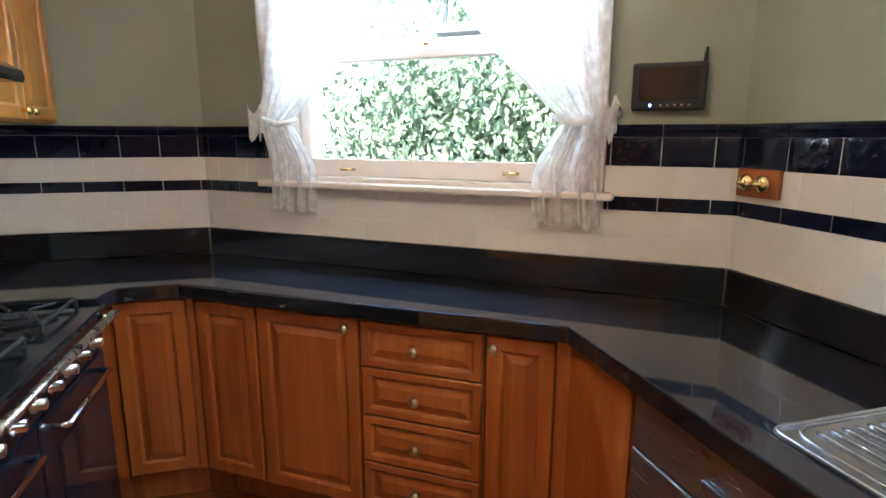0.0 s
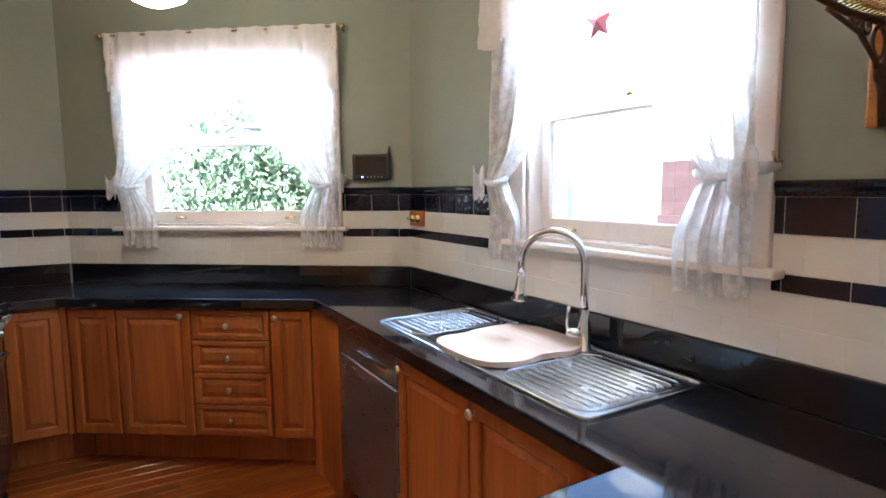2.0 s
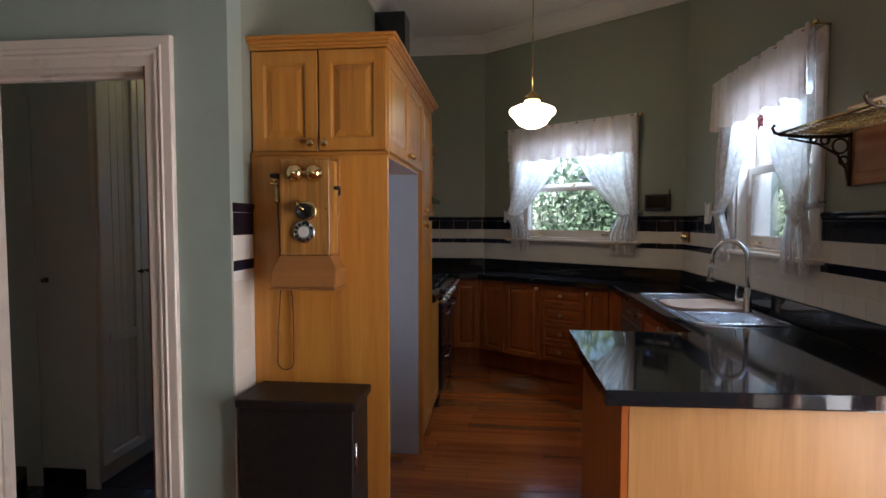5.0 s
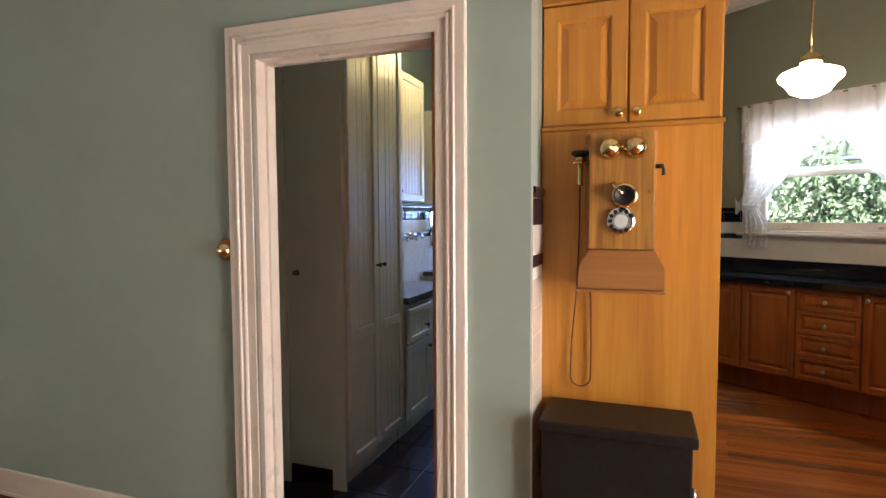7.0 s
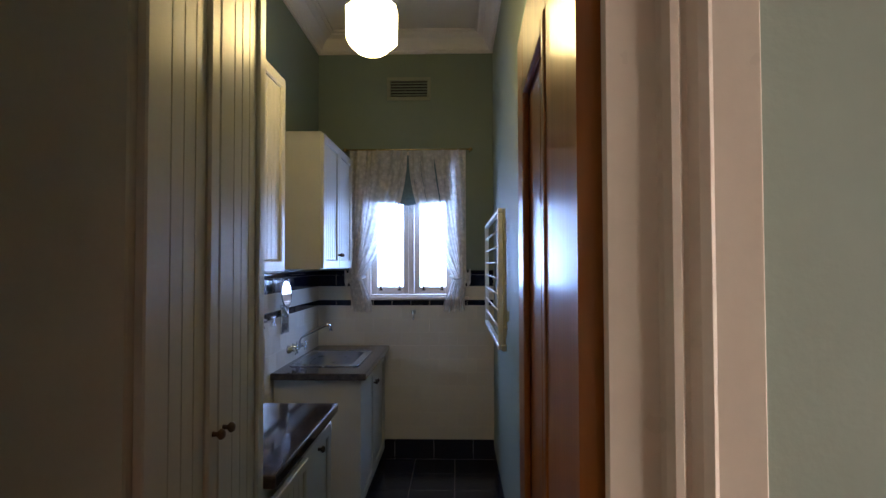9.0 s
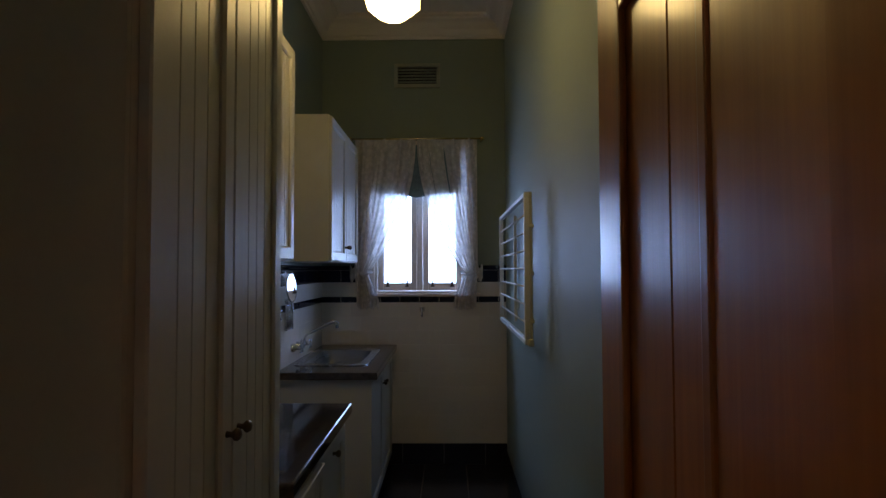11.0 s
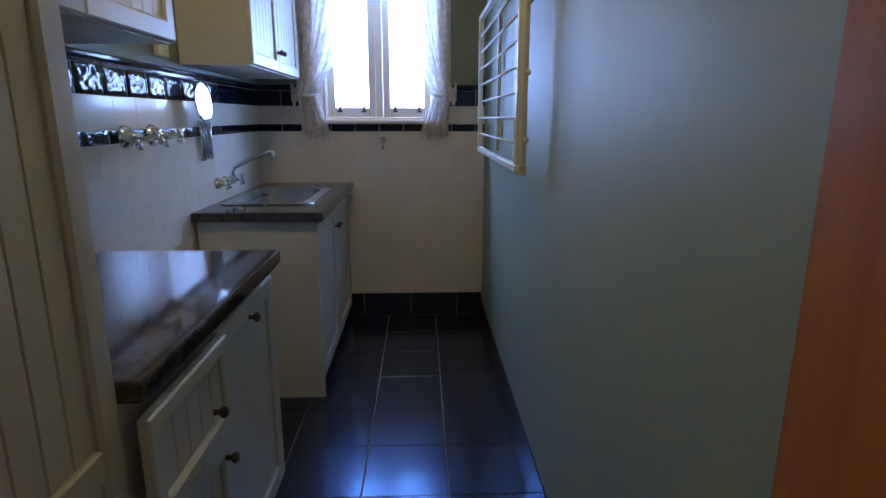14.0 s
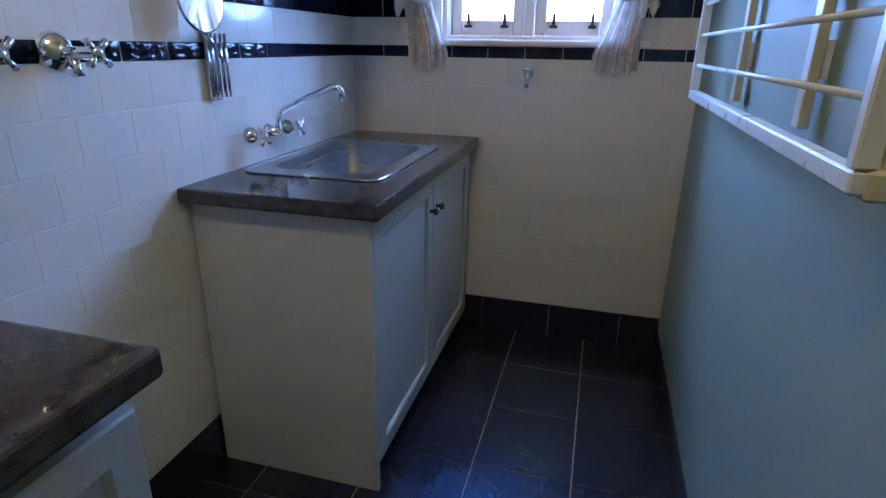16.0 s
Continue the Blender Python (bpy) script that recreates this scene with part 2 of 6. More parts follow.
RUBBER = mat("dark red cord", (0.09, 0.025, 0.02), 0.7, vary=0.2, scale=60)
MIRROR = mat("silvered mirror", (0.85, 0.86, 0.87), 0.02, 1.0, vary=0.01, rvary=0.01)
RED = mat("dusty red plastic", (0.5, 0.12, 0.12), 0.5, vary=0.1)
BLIND = mat("blue grey tapestry fabric", (0.13, 0.2, 0.22), 0.9, vary=0.3, scale=60, bump=0.3, bscale=200)
DULLSTEEL = mat("dark grey steel", (0.29, 0.30, 0.325), 0.3, 0.9, vary=0.08, scale=9, stretch=(1, 1, 12))

# ---------------------------------------------------------------- building helpers
def box(bm, x0, y0, z0, x1, y1, z1, bevel=0.0, seg=1):
    """A box from corner to corner, its edges rounded by bevel."""
    x0, x1, y0, y1, z0, z1 = min(x0, x1), max(x0, x1), min(y0, y1), max(y0, y1), min(z0, z1), max(z0, z1)
    v = [bm.verts.new((x, y, z)) for z in (z0, z1) for y in (y0, y1) for x in (x0, x1)]
    f = [bm.faces.new([v[i] for i in q]) for q in ((0, 2, 3, 1), (4, 5, 7, 6), (0, 1, 5, 4), (2, 6, 7, 3), (0, 4, 6, 2), (1, 3, 7, 5))]
    if bevel:
        e = list({e for q in f for e in q.edges})
        bmesh.ops.bevel(bm, geom=e, offset=bevel, segments=seg, affect="EDGES", profile=0.6)
    return bm


def prism(bm, pts, z0, z1, bevel=0.0):
    """An upright prism over an outline given counter-clockwise."""
    lo = [bm.verts.new((x, y, z0)) for x, y in pts]
    hi = [bm.verts.new((x, y, z1)) for x, y in pts]
    n = len(pts)
    fs = [bm.faces.new(lo[::-1]), bm.faces.new(hi)]
    for i in range(n):
        fs.append(bm.faces.new((lo[i], lo[(i + 1) % n], hi[(i + 1) % n], hi[i])))
    if bevel:
        e = list({e for q in fs for e in q.edges})
        bmesh.ops.bevel(bm, geom=e, offset=bevel, segments=2, affect="EDGES", profile=0.6)
    return bm


def lathe(bm, prof, m=Matrix(), seg=20):
    """A turned shape: (radius, height) pairs about z, then moved by m."""
    rings = []
    for r, z in prof:
        if r < 1e-5:
            rings.append([bm.verts.new(m @ Vector((0, 0, z)))])
        else:
            rings.append([bm.verts.new(m @ Vector((r * math.cos(2 * math.pi * i / seg), r * math.sin(2 * math.pi * i / seg), z))) for i in range(seg)])
    for a, b in zip(rings, rings[1:]):
        for i in range(seg):
            j = (i + 1) % seg
            if len(a) == 1 and len(b) > 1:
                bm.faces.new((a[0], b[j], b[i]))
            elif len(b) == 1 and len(a) > 1:
                bm.faces.new((a[i], a[j], b[0]))
            elif len(a) > 1:
                bm.faces.new((a[i], a[j], b[j], b[i]))
    return bm


def tube(bm, pts, r, seg=8):
    """A round bar along a line of points; r may be one radius or one for each point."""
    pts = [Vector(p) for p in pts]
    n = len(pts)
    rs = r if isinstance(r, (list, tuple)) else [r] * n
    up = None
    rings = []
    for i, p in enumerate(pts):
        d = (pts[min(i + 1, n - 1)] - pts[max(i - 1, 0)]).normalized()
        if up is None:
            up = d.orthogonal().normalized()
        up = (up - d * up.dot(d)).normalized()
        side = d.cross(up)
        rings.append([bm.verts.new(p + (up * math.cos(a) + side * math.sin(a)) * rs[i]) for a in (2 * math.pi * k / seg for k in range(seg))])
    for a, b in zip(rings, rings[1:]):
        for i in range(seg):
            bm.faces.new((a[i], a[(i + 1) % seg], b[(i + 1) % seg], b[i]))
    bm.faces.new(rings[0][::-1])
    bm.faces.new(rings[-1])
    return bm


def arc(c, r, a0, a1, n, plane="xz"):
    out = []
    for i in range(n + 1):
        a = radians(a0 + (a1 - a0) * i / n)
        u, v = r * math.cos(a), r * math.sin(a)
        out.append({"xz": (c[0] + u, c[1], c[2] + v), "yz": (c[0], c[1] + u, c[2] + v), "xy": (c[0] + u, c[1] + v, c[2])}[plane])
    return out


def mesh_of(name, bm, material, smooth=False):
    me = bpy.data.meshes.new(name)
    bmesh.ops.recalc_face_normals(bm, faces=bm.faces[:])
    bm.to_mesh(me)
    bm.free()
    me.materials.append(material)
    if smooth:
        me.polygons.foreach_set("use_smooth", [True] * len(me.polygons))
    return me


def part(name, bm, material, parent, label="", smooth=False):
    """Link a bmesh as one mesh object under a thing or a part."""
    ob = new(name, mesh_of(name, bm, material, smooth))
    ob.parent = parent
    return tagged(ob, label)


def piece(name, me, parent, x, y, z, rz=0.0):
    """One more object on a shared mesh, as a piece of its parent."""
    ob = new(name, me)
    ob.parent = parent
    ob.location = (x, y, z)
    ob.rotation_euler = (0, 0, rz)
    return ob


def thing(name, label, category, m=Matrix(), group="", kind=""):
    ob = new(name)
    ob.empty_display_size = 0.1
    ob.matrix_basis = m
    return tagged(ob, label, category, group, kind)


def solid(name, bm, material, label="", category="", kind="", smooth=False, m=Matrix(), group=""):
    ob = new(name, mesh_of(name, bm, material, smooth))
    ob.matrix_basis = m
    return tagged(ob, label, category, group, kind)


def B():
    return bmesh.new()


def bx(*a, **k):
    return box(bmesh.new(), *a, **k)


def framed(bm, x0, z0, x1, z1, y=0.0, t=0.02, rail=0.055, field=True):
    """A raised panel front in the x z plane, its face at y: eased rails and stiles with a moulded inner edge."""
    rows = []
    for e, d in ((0, t), (0, 0.004), (0.004, 0), (rail - 0.008, 0), (rail - 0.002, 0.004), (rail, 0.006), (rail, t)):
        rows.append([bm.verts.new(p) for p in ((x0 + e, y + d, z0 + e), (x1 - e, y + d, z0 + e), (x1 - e, y + d, z1 - e), (x0 + e, y + d, z1 - e))])
    for p, q in zip(rows, rows[1:] + rows[:1]):
        for k in range(4):
            bm.faces.new((p[k], p[(k + 1) % 4], q[(k + 1) % 4], q[k]))
    return bm


def field_of(bm, x0, z0, x1, z1, y=0.0, t=0.02, rail=0.055, field=True):
    """The panel that sits in a framed front: sunk, with a raised centre and sloping edges."""
    xa, xb, za, zb = x0 + rail, x1 - rail, z0 + rail, z1 - rail
    a, b = 0.006, 0.03
    rings = [[(xa, y + t, za), (xb, y + t, za), (xb, y + t, zb), (xa, y + t, zb)], [(xa, y + 0.011, za), (xb, y + 0.011, za), (xb, y + 0.011, zb), (xa, y + 0.011, zb)]]
    if field and xb - xa > 2.6 * b and zb - za > 2.6 * b:
        for e, d in ((a, 0.011), (b, 0.003)):
            rings.append([(xa + e, y + d, za + e), (xb - e, y + d, za + e), (xb - e, y + d, zb - e), (xa + e, y + d, zb - e)])
    v = [[bm.verts.new(p) for p in r] for r in rings]
    for p, q in zip(v, v[1:]):
        for k in range(4):
            bm.faces.new((p[k], p[(k + 1) % 4], q[(k + 1) % 4], q[k]))
    bm.faces.new(v[0])
    bm.faces.new(v[-1])
    return bm


def panelled(name, material, parent, *a):
    """A door or drawer front with its panel as a part."""
    d = part(name, framed(B(), *a), material, parent)
    part("panel", field_of(B(), *a), material, d)
    return d


def knob(parent, x, z, y=0.0, material=None, r=0.016):
    """A turned knob standing out of a front."""
    bm = lathe(B(), [(0.0, 0.0), (r * 0.55, 0.0), (r * 0.45, 0.008), (r * 0.5, 0.012), (r, 0.018), (r * 1.02, 0.023), (r * 0.7, 0.029), (0, 0.031)], Matrix.Translation((x, y, z)) @ pose(0, 0, 0, 90), 14)
    return part("knob", bm, material or PEWTER, parent, "", True)

# ---------------------------------------------------------------- the shell
KR, KL, KB = 2.72, 0.18, 3.30            # kitchen: right, left and back wall faces
CA, CB = (1.065, 3.30), (2.72, 2.045)    # ends of the canted window wall
LR, LL, LB = 0.03, -1.40, 3.57           # laundry: right, left and back wall faces
DY = -0.52                               # hall face of the wall with the laundry door
CEIL_K, CEIL_L = 3.34, 3.44
TOP, TH = 0.93, 0.05                     # kitchen worktop height and thickness


def frame_of(p0, p1):
    return pose(p0[0], p0[1], 0, 0, 0, math.degrees(math.atan2(p1[1] - p0[1], p1[0] - p0[0])))


def span(p0, p1):
    return math.hypot(p1[0] - p0[0], p1[1] - p0[1])


def wall(name, label, p0, p1, z1, thick, material, holes=(), ext0=0.0, ext1=0.0):
    """A wall from p0 to p1 with the room on its right hand; holes are (x0, z0, x1, z1)."""
    n = span(p0, p1)
    bm = B()
    x = -ext0
    for a, za, b, zb in sorted(holes):
        box(bm, x, 0, 0, a, thick, z1)
        if za > 0.01:
            box(bm, a, 0, 0, b, thick, za)
        box(bm, a, 0, zb, b, thick, z1)
        x = b
    box(bm, x, 0, 0, n + ext1, thick, z1)
    return solid(name, bm, material, label, "wall", "structure", m=frame_of(p0, p1))


W1 = (0.44, 1.265, 1.60, 2.24)                       # window in the canted wall
W2 = (CB[1] - 1.05, 1.265, CB[1] - 0.16, 2.24)       # window over the sink
GD = (CB[1] + 1.06, 0.0, CB[1] + 2.3, 2.12)          # garden door
wall_left = wall("wall_left", "sage green painted kitchen wall with tiled dado", (KL, -0.40), (KL, KB), CEIL_K, 0.075, PAINT, ext1=0.07)
wall_back = wall("wall_back", "sage green painted kitchen wall with tiled dado", (KL, KB), CA, CEIL_K, 0.25, PAINT)
wall_window = wall("wall_window", "canted sage green kitchen wall with a sash window", CA, CB, CEIL_K, 0.25, PAINT, [W1], 0.15, 0.15)
wall_right = wall("wall_right", "sage green wall with sink window and garden door", CB, (KR, -4.7), CEIL_K, 0.25, PAINT, [W2, GD])
wall_hall = wall("wall_hall", "pale blue green wall with the laundry doorway", (-2.9, DY), (KL, DY), CEIL_K, 0.12, PAINT_HALL, [(2.9 - 0.945, 0, 2.9 - 0.155, 2.065)])
wall_hall_left = wall("wall_hall_left", "pale blue green painted wall", (-2.9, -4.7), (-2.9, DY), CEIL_K, 0.2, PAINT_HALL)
wall_hall_end = wall("wall_hall_end", "pale blue green painted wall", (KR, -4.7), (-2.9, -4.7), CEIL_K, 0.2, PAINT_HALL)
LW = (-0.99 - LL, 1.30, -0.29 - LL, 2.40)            # laundry window
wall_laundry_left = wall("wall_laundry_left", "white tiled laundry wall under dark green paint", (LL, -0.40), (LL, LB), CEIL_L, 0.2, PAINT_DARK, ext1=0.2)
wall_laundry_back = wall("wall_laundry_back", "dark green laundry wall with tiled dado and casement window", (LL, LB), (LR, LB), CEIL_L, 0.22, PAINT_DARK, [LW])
wall_laundry_right = wall("wall_laundry_right", "green laundry wall, paint lightened for the light on it", (LR, LB), (LR, -0.40), CEIL_L, 0.072, PAINT_LIT, ext0=0.2)

for nm, x0, y0, x1, y1, z in (("ceiling_kitchen", -3.1, -4.9, 3.0, 3.6, CEIL_K), ("ceiling_laundry", -1.6, -0.41, 0.104, 3.8, CEIL_L)):
    if nm == "ceiling_kitchen":
        bm = prism(B(), [(-3.1, -4.9), (3.0, -4.9), (3.0, 3.6), (0.106, 3.6), (0.106, -0.40), (-3.1, -0.40)], z, z + 0.1)
    else:
        bm = bx(x0, y0, z, x1, y1, z + 0.1)
    solid(nm, bm, CEIL, "white painted plaster ceiling", "ceiling", "structure")


def cornice(name, p0, p1, z, mt=0.0, mt1=0.0):
    """A plaster cornice along a wall, ends mitred by the given slants."""
    n = span(p0, p1)
    prof = [(0.0, -0.15), (-0.018, -0.15), (-0.022, -0.13), (-0.034, -0.125), (-0.05, -0.09), (-0.085, -0.05), (-0.125, -0.034), (-0.13, -0.022), (-0.15, -0.018), (-0.15, 0.0), (0.0, 0.0)]
    bm = B()
    r = [[bm.verts.new((e + s * y, y - 0.001, z + h - 0.001)) for y, h in prof] for e, s in ((0, mt), (n, mt1))]
    for i in range(len(prof)):
        j = (i + 1) % len(prof)
        bm.faces.new((r[0][i], r[0][j], r[1][j], r[1][i]))
    bm.faces.new(r[0])
    bm.faces.new(r[1][::-1])
    return solid(name, bm, CEIL, "white moulded plaster cornice", "cornice", "structure", m=frame_of(p0, p1))


cornice("cornice", (KL, -0.40), (KL, KB), CEIL_K, 0, 1)
cornice("cornice", (KL, KB), CA, CEIL_K, -1, 0.36)
cornice("cornice", CA, CB, CEIL_K, -0.36, 0.48)
cornice("cornice", CB, (KR, -4.7), CEIL_K, -0.48, 0)
cornice("cornice", (-2.9, DY), (KL, DY), CEIL_K)
cornice("cornice", (LL, LB), (LR, LB), CEIL_L, -1, 1)
cornice("cornice", (LL, -0.40), (LL, LB), CEIL_L, 0, 1)
cornice("cornice", (LR, LB), (LR, -0.40), CEIL_L, -1, 0)

floor = solid("floor", prism(B(), [(-3.1, -4.9), (2.96, -4.9), (2.96, 2.12), (1.15, 3.52), (0.1, 3.56), (0.1, 3.78), (-1.6, 3.78), (-1.6, -0.4), (-3.1, -0.4)], -0.12, -0.02), FLOORW, "polished honey brown timber floorboards", "floor", "structure")
floor_laundry = solid("floor_laundry", bx(LL - 0.05, -0.46, -0.019, LR + 0.02, LB + 0.02, -0.004), GROUTD, "dark brown square tiled laundry floor", "floor", "structure")


# ---------------------------------------------------------------- windows and doors
def sash_window(name, host, hole, label, sill_out=0.06, casement=False, drop=0.0):
    """A timber window in its hole: lining, casing, stool, sashes with glass. Local frame of the host wall."""
    x0, z0, x1, z1 = hole
    w = thing(name, label, "window", host.matrix_basis.copy(), kind="structure")
    bm = B()
    for a, b in ((x0 - 0.085, x0 + 0.004), (x1 - 0.004, x1 + 0.085)):
        box(bm, a, -0.022, z0 - 0.02, b, -0.001, z1 + 0.085, 0.006, 2)
    box(bm, x0 + 0.004, -0.022, z1 - 0.004, x1 - 0.004, -0.001, z1 + 0.085, 0.006, 2)
    part("casing", bm, CREAM, w)
    bm = B()
    box(bm, x0 + 0.001, 0.0, z0 + 0.001, x0 + 0.02, 0.2, z1 - 0.001)
    box(bm, x1 - 0.02, 0.0, z0 + 0.001, x1 - 0.001, 0.2, z1 - 0.001)
    box(bm, x0 + 0.02, 0.0, z1 - 0.02, x1 - 0.02, 0.2, z1 - 0.001)
    part("window_frame", bm, CREAM, w)
    part("window_sill", box(B(), x0 - 0.12, -sill_out, z0 - 0.022, x1 + 0.12, -0.0012, z0 + 0.004, 0.009, 3), CREAM, w)
    part("window_stool", bx(x0 + 0.021, -0.001, z0 + 0.001, x1 - 0.021, 0.2, z0 + 0.018), CREAM, w)
    xa, xb, za, zb = x0 + 0.022, x1 - 0.022, z0 + 0.02, z1 - 0.022
    mid = za + (zb - za) * 0.5
    if casement:
        c = (xa + xb) / 2
        part("mullion", bx(c - 0.022, 0.06, za, c + 0.022, 0.13, zb, bevel=0.004), CREAM, w)
        leaves = [(xa, za, c - 0.024, zb, 0.07), (c + 0.024, za, xb, zb, 0.07)]
    else:
        leaves = [(xa, za, xb, mid + 0.02, 0.06), (xa, mid - 0.02, xb, zb, 0.105)]
    for a, b, c2, d, y in leaves:
        bm = B()
        r, rb = 0.045, 0.07 if not casement else 0.06
        box(bm, a, y, b, a + r, y + 0.035, d, 0.004)
        box(bm, c2 - r, y, b, c2, y + 0.035, d, 0.004)
        box(bm, a + r, y + 0.001, b, c2 - r, y + 0.035, b + rb, 0.004)
        box(bm, a + r, y + 0.001, d - r, c2 - r, y + 0.035, d, 0.004)
        s = part("sash", bm, CREAM, w)
        g = part("pane", bx(a + r, y + 0.014, b + rb, c2 - r, y + 0.018, d - r), GLASS, s, "clear glass")
        g.visible_shadow = False
        if casement:
            for k in (0.25, 0.75):
                xk = a + (c2 - a) * k
                part("window_catch", box(box(B(), xk - 0.006, y - 0.02, b + 0.035, xk + 0.006, y, b + 0.085, 0.002), xk - 0.016, y - 0.024, b + 0.03, xk + 0.016, y - 0.002, b + 0.042, 0.003), IRON, s)
    if not casement:
        for k in (0.2, 0.8):
            xk = xa + (xb - xa) * k
            part("sash_lift", tube(B(), [(xk - 0.025, 0.06, za + 0.03), (xk - 0.02, 0.035, za + 0.03), (xk + 0.02, 0.035, za + 0.03), (xk + 0.025, 0.06, za + 0.03)], 0.006, 8), BRASS, w, "brass lift", True)
        part("sash_fastener", lathe(B(), [(0, 0), (0.02, 0), (0.018, 0.012), (0.008, 0.02), (0, 0.022)], Matrix.Translation(((xa + xb) / 2, 0.08, mid + 0.021)), 12), BRASS, w, "brass fastener", True)
    return w


window_1 = sash_window("window_1", wall_window, W1, "cream timber sash window with moulded sill")
window_2 = sash_window("window_2", wall_right, W2, "cream timber sash window over the sink")
window_3 = sash_window("window_3", wall_laundry_back, LW, "cream timber double casement laundry window", 0.04, True)
for host, hole, power in ((wall_window, W1, 13), (wall_right, W2, 11)):
    ob = new("sky_light", bpy.data.lights.new("sky_light", "AREA"))
    ob.data.shape, ob.data.size, ob.data.size_y, ob.data.energy, ob.data.color = "RECTANGLE", hole[2] - hole[0] - 0.1, 0.14, power, (0.56, 0.78, 1.0)
    ob.matrix_basis = host.matrix_basis @ look(((hole[0] + hole[2]) / 2, 0.16, hole[3] - 0.05), ((hole[0] + hole[2]) / 2, -0.6, hole[3] - 0.75))
daylight("sky_light_garden_door", KR + 0.22, -1.68, 1.05, 0, -2.38, 1.15, 1.95, 31, (1.0, 0.94, 0.86))
daylight("sky_light_laundry_window", -0.64, LB + 0.19, 1.85, -0.64, 0, 0.66, 1.05, 18, (0.26, 0.47, 1.0))


def lined_opening(name, label, host, x0, x1, z1, depth, material, lining=None, side=None):
    d = thing(name, label, "doorway", host.matrix_basis.copy(), kind="structure")
    bm = B()
    box(bm, x0 + 0.0005, 0.0, 0.0, x0 + 0.02, depth, z1)
    part("jamb", box(B(), x1 - 0.02, 0.0, 0.0, x1 - 0.0005, depth, z1), side or lining or material, d)
    box(bm, x0 + 0.02, 0.0, z1 - 0.02, x1 - 0.02, depth, z1 - 0.0005)
    box(bm, x0 + 0.02, depth * 0.45, 0.0, x0 + 0.032, depth * 0.72, z1 - 0.02)
    box(bm, x0 + 0.032, depth * 0.45, z1 - 0.032, x1 - 0.02, depth * 0.72, z1 - 0.02)
    part("jamb", bm, lining or material, d)
    prof = ((0.0, 0.013), (0.003, 0.016), (0.040, 0.016), (0.042, 0.022), (0.047, 0.026), (0.053, 0.026), (0.057, 0.020), (0.061, 0.020), (0.066, 0.028), (0.073, 0.030), (0.078, 0.025), (0.112, 0.025), (0.115, 0.021), (0.115, 0.0))

    def strip(bm, pts):
        rows = [[bm.verts.new((x + sx * u, -0.0005 - h, z + sz * u)) for u, h in prof] for x, z, sx, sz in pts]
        for a, b in zip(rows, rows[1:]):
            for i in range(len(prof) - 1):
                bm.faces.new((a[i], a[i + 1], b[i + 1], b[i]))
            bm.faces.new((a[-1], a[0], b[0], b[-1]))
        bm.faces.new(rows[0])
        bm.faces.new(rows[-1][::-1])
    bm = B()
    e = 0.004
    strip(bm, [(x0 + e, 0, -1, 0), (x0 + e, z1 - e, -1, 1), (x1 - e, z1 - e, 1, 1), (x1 - e, 0, 1, 0)])
    part("casing", bm, material, d)
    return d


door_1 = lined_opening("door_1", "cream painted moulded doorway to the laundry", wall_hall, 2.9 - 0.945, 2.9 - 0.155, 2.065, 0.12, CREAM, side=DOORW)
gd = thing("garden_door", "pair of glazed varnished timber garden doors", "door", wall_right.matrix_basis.copy())
gm = (GD[0] + GD[2]) / 2
for a, b in ((GD[0] + 0.022, gm - 0.002), (gm + 0.002, GD[2] - 0.022)):
    bm = B()
    for x in (a, b - 0.075):
        box(bm, x, 0.15, 0.01, x + 0.075, 0.19, GD[3] - 0.024, 0.003)
    for z0, z1 in ((0.01, 0.22), (0.78, 0.86), (GD[3] - 0.12, GD[3] - 0.024)):
        box(bm, a + 0.075, 0.151, z0, b - 0.075, 0.189, z1, 0.003)
    lf = part("door_leaf", bm, DOORW, gd)
    for z0, z1 in ((0.22, 0.78), (0.86, GD[3] - 0.12)):
        pn = part("pane", bx(a + 0.075, 0.168, z0, b - 0.075, 0.172, z1), GLASS, lf, "clear glass")
        pn.visible_shadow = False
    xh = b - 0.04 if a < gm - 0.1 else a + 0.04
    part("handle", tube(B(), [(xh, 0.15, 1.0), (xh, 0.11, 1.0), (xh - 0.08 * (1 if a < gm - 0.1 else -1), 0.11, 1.0)], 0.007, 8), BRASS, lf, "brass lever", True)
# Lining is cream, not timber, to put the doorway's glare into its colour.
door_2 = lined_opening("door_2", "varnished timber doorway to the sunlit garden", wall_right, GD[0], GD[2], GD[3], 0.25, OAK, CREAM)
bm = B()
box(bm, -2.9, DY - 0.018, 0, -1.058, DY - 0.0005, 0.13, 0.004)
box(bm, -2.9, DY - 0.026, 0, -1.058, DY - 0.0185, 0.02, 0.003)
solid("baseboard", bm, CREAM, "cream painted timber skirting board", "skirting", "structure")

# ---------------------------------------------------------------- ground outside
solid("ground", bx(-60, -60, -0.6, 60, 60, -0.35), EARTH, "dry garden ground outside the windows", "ground", "structure")

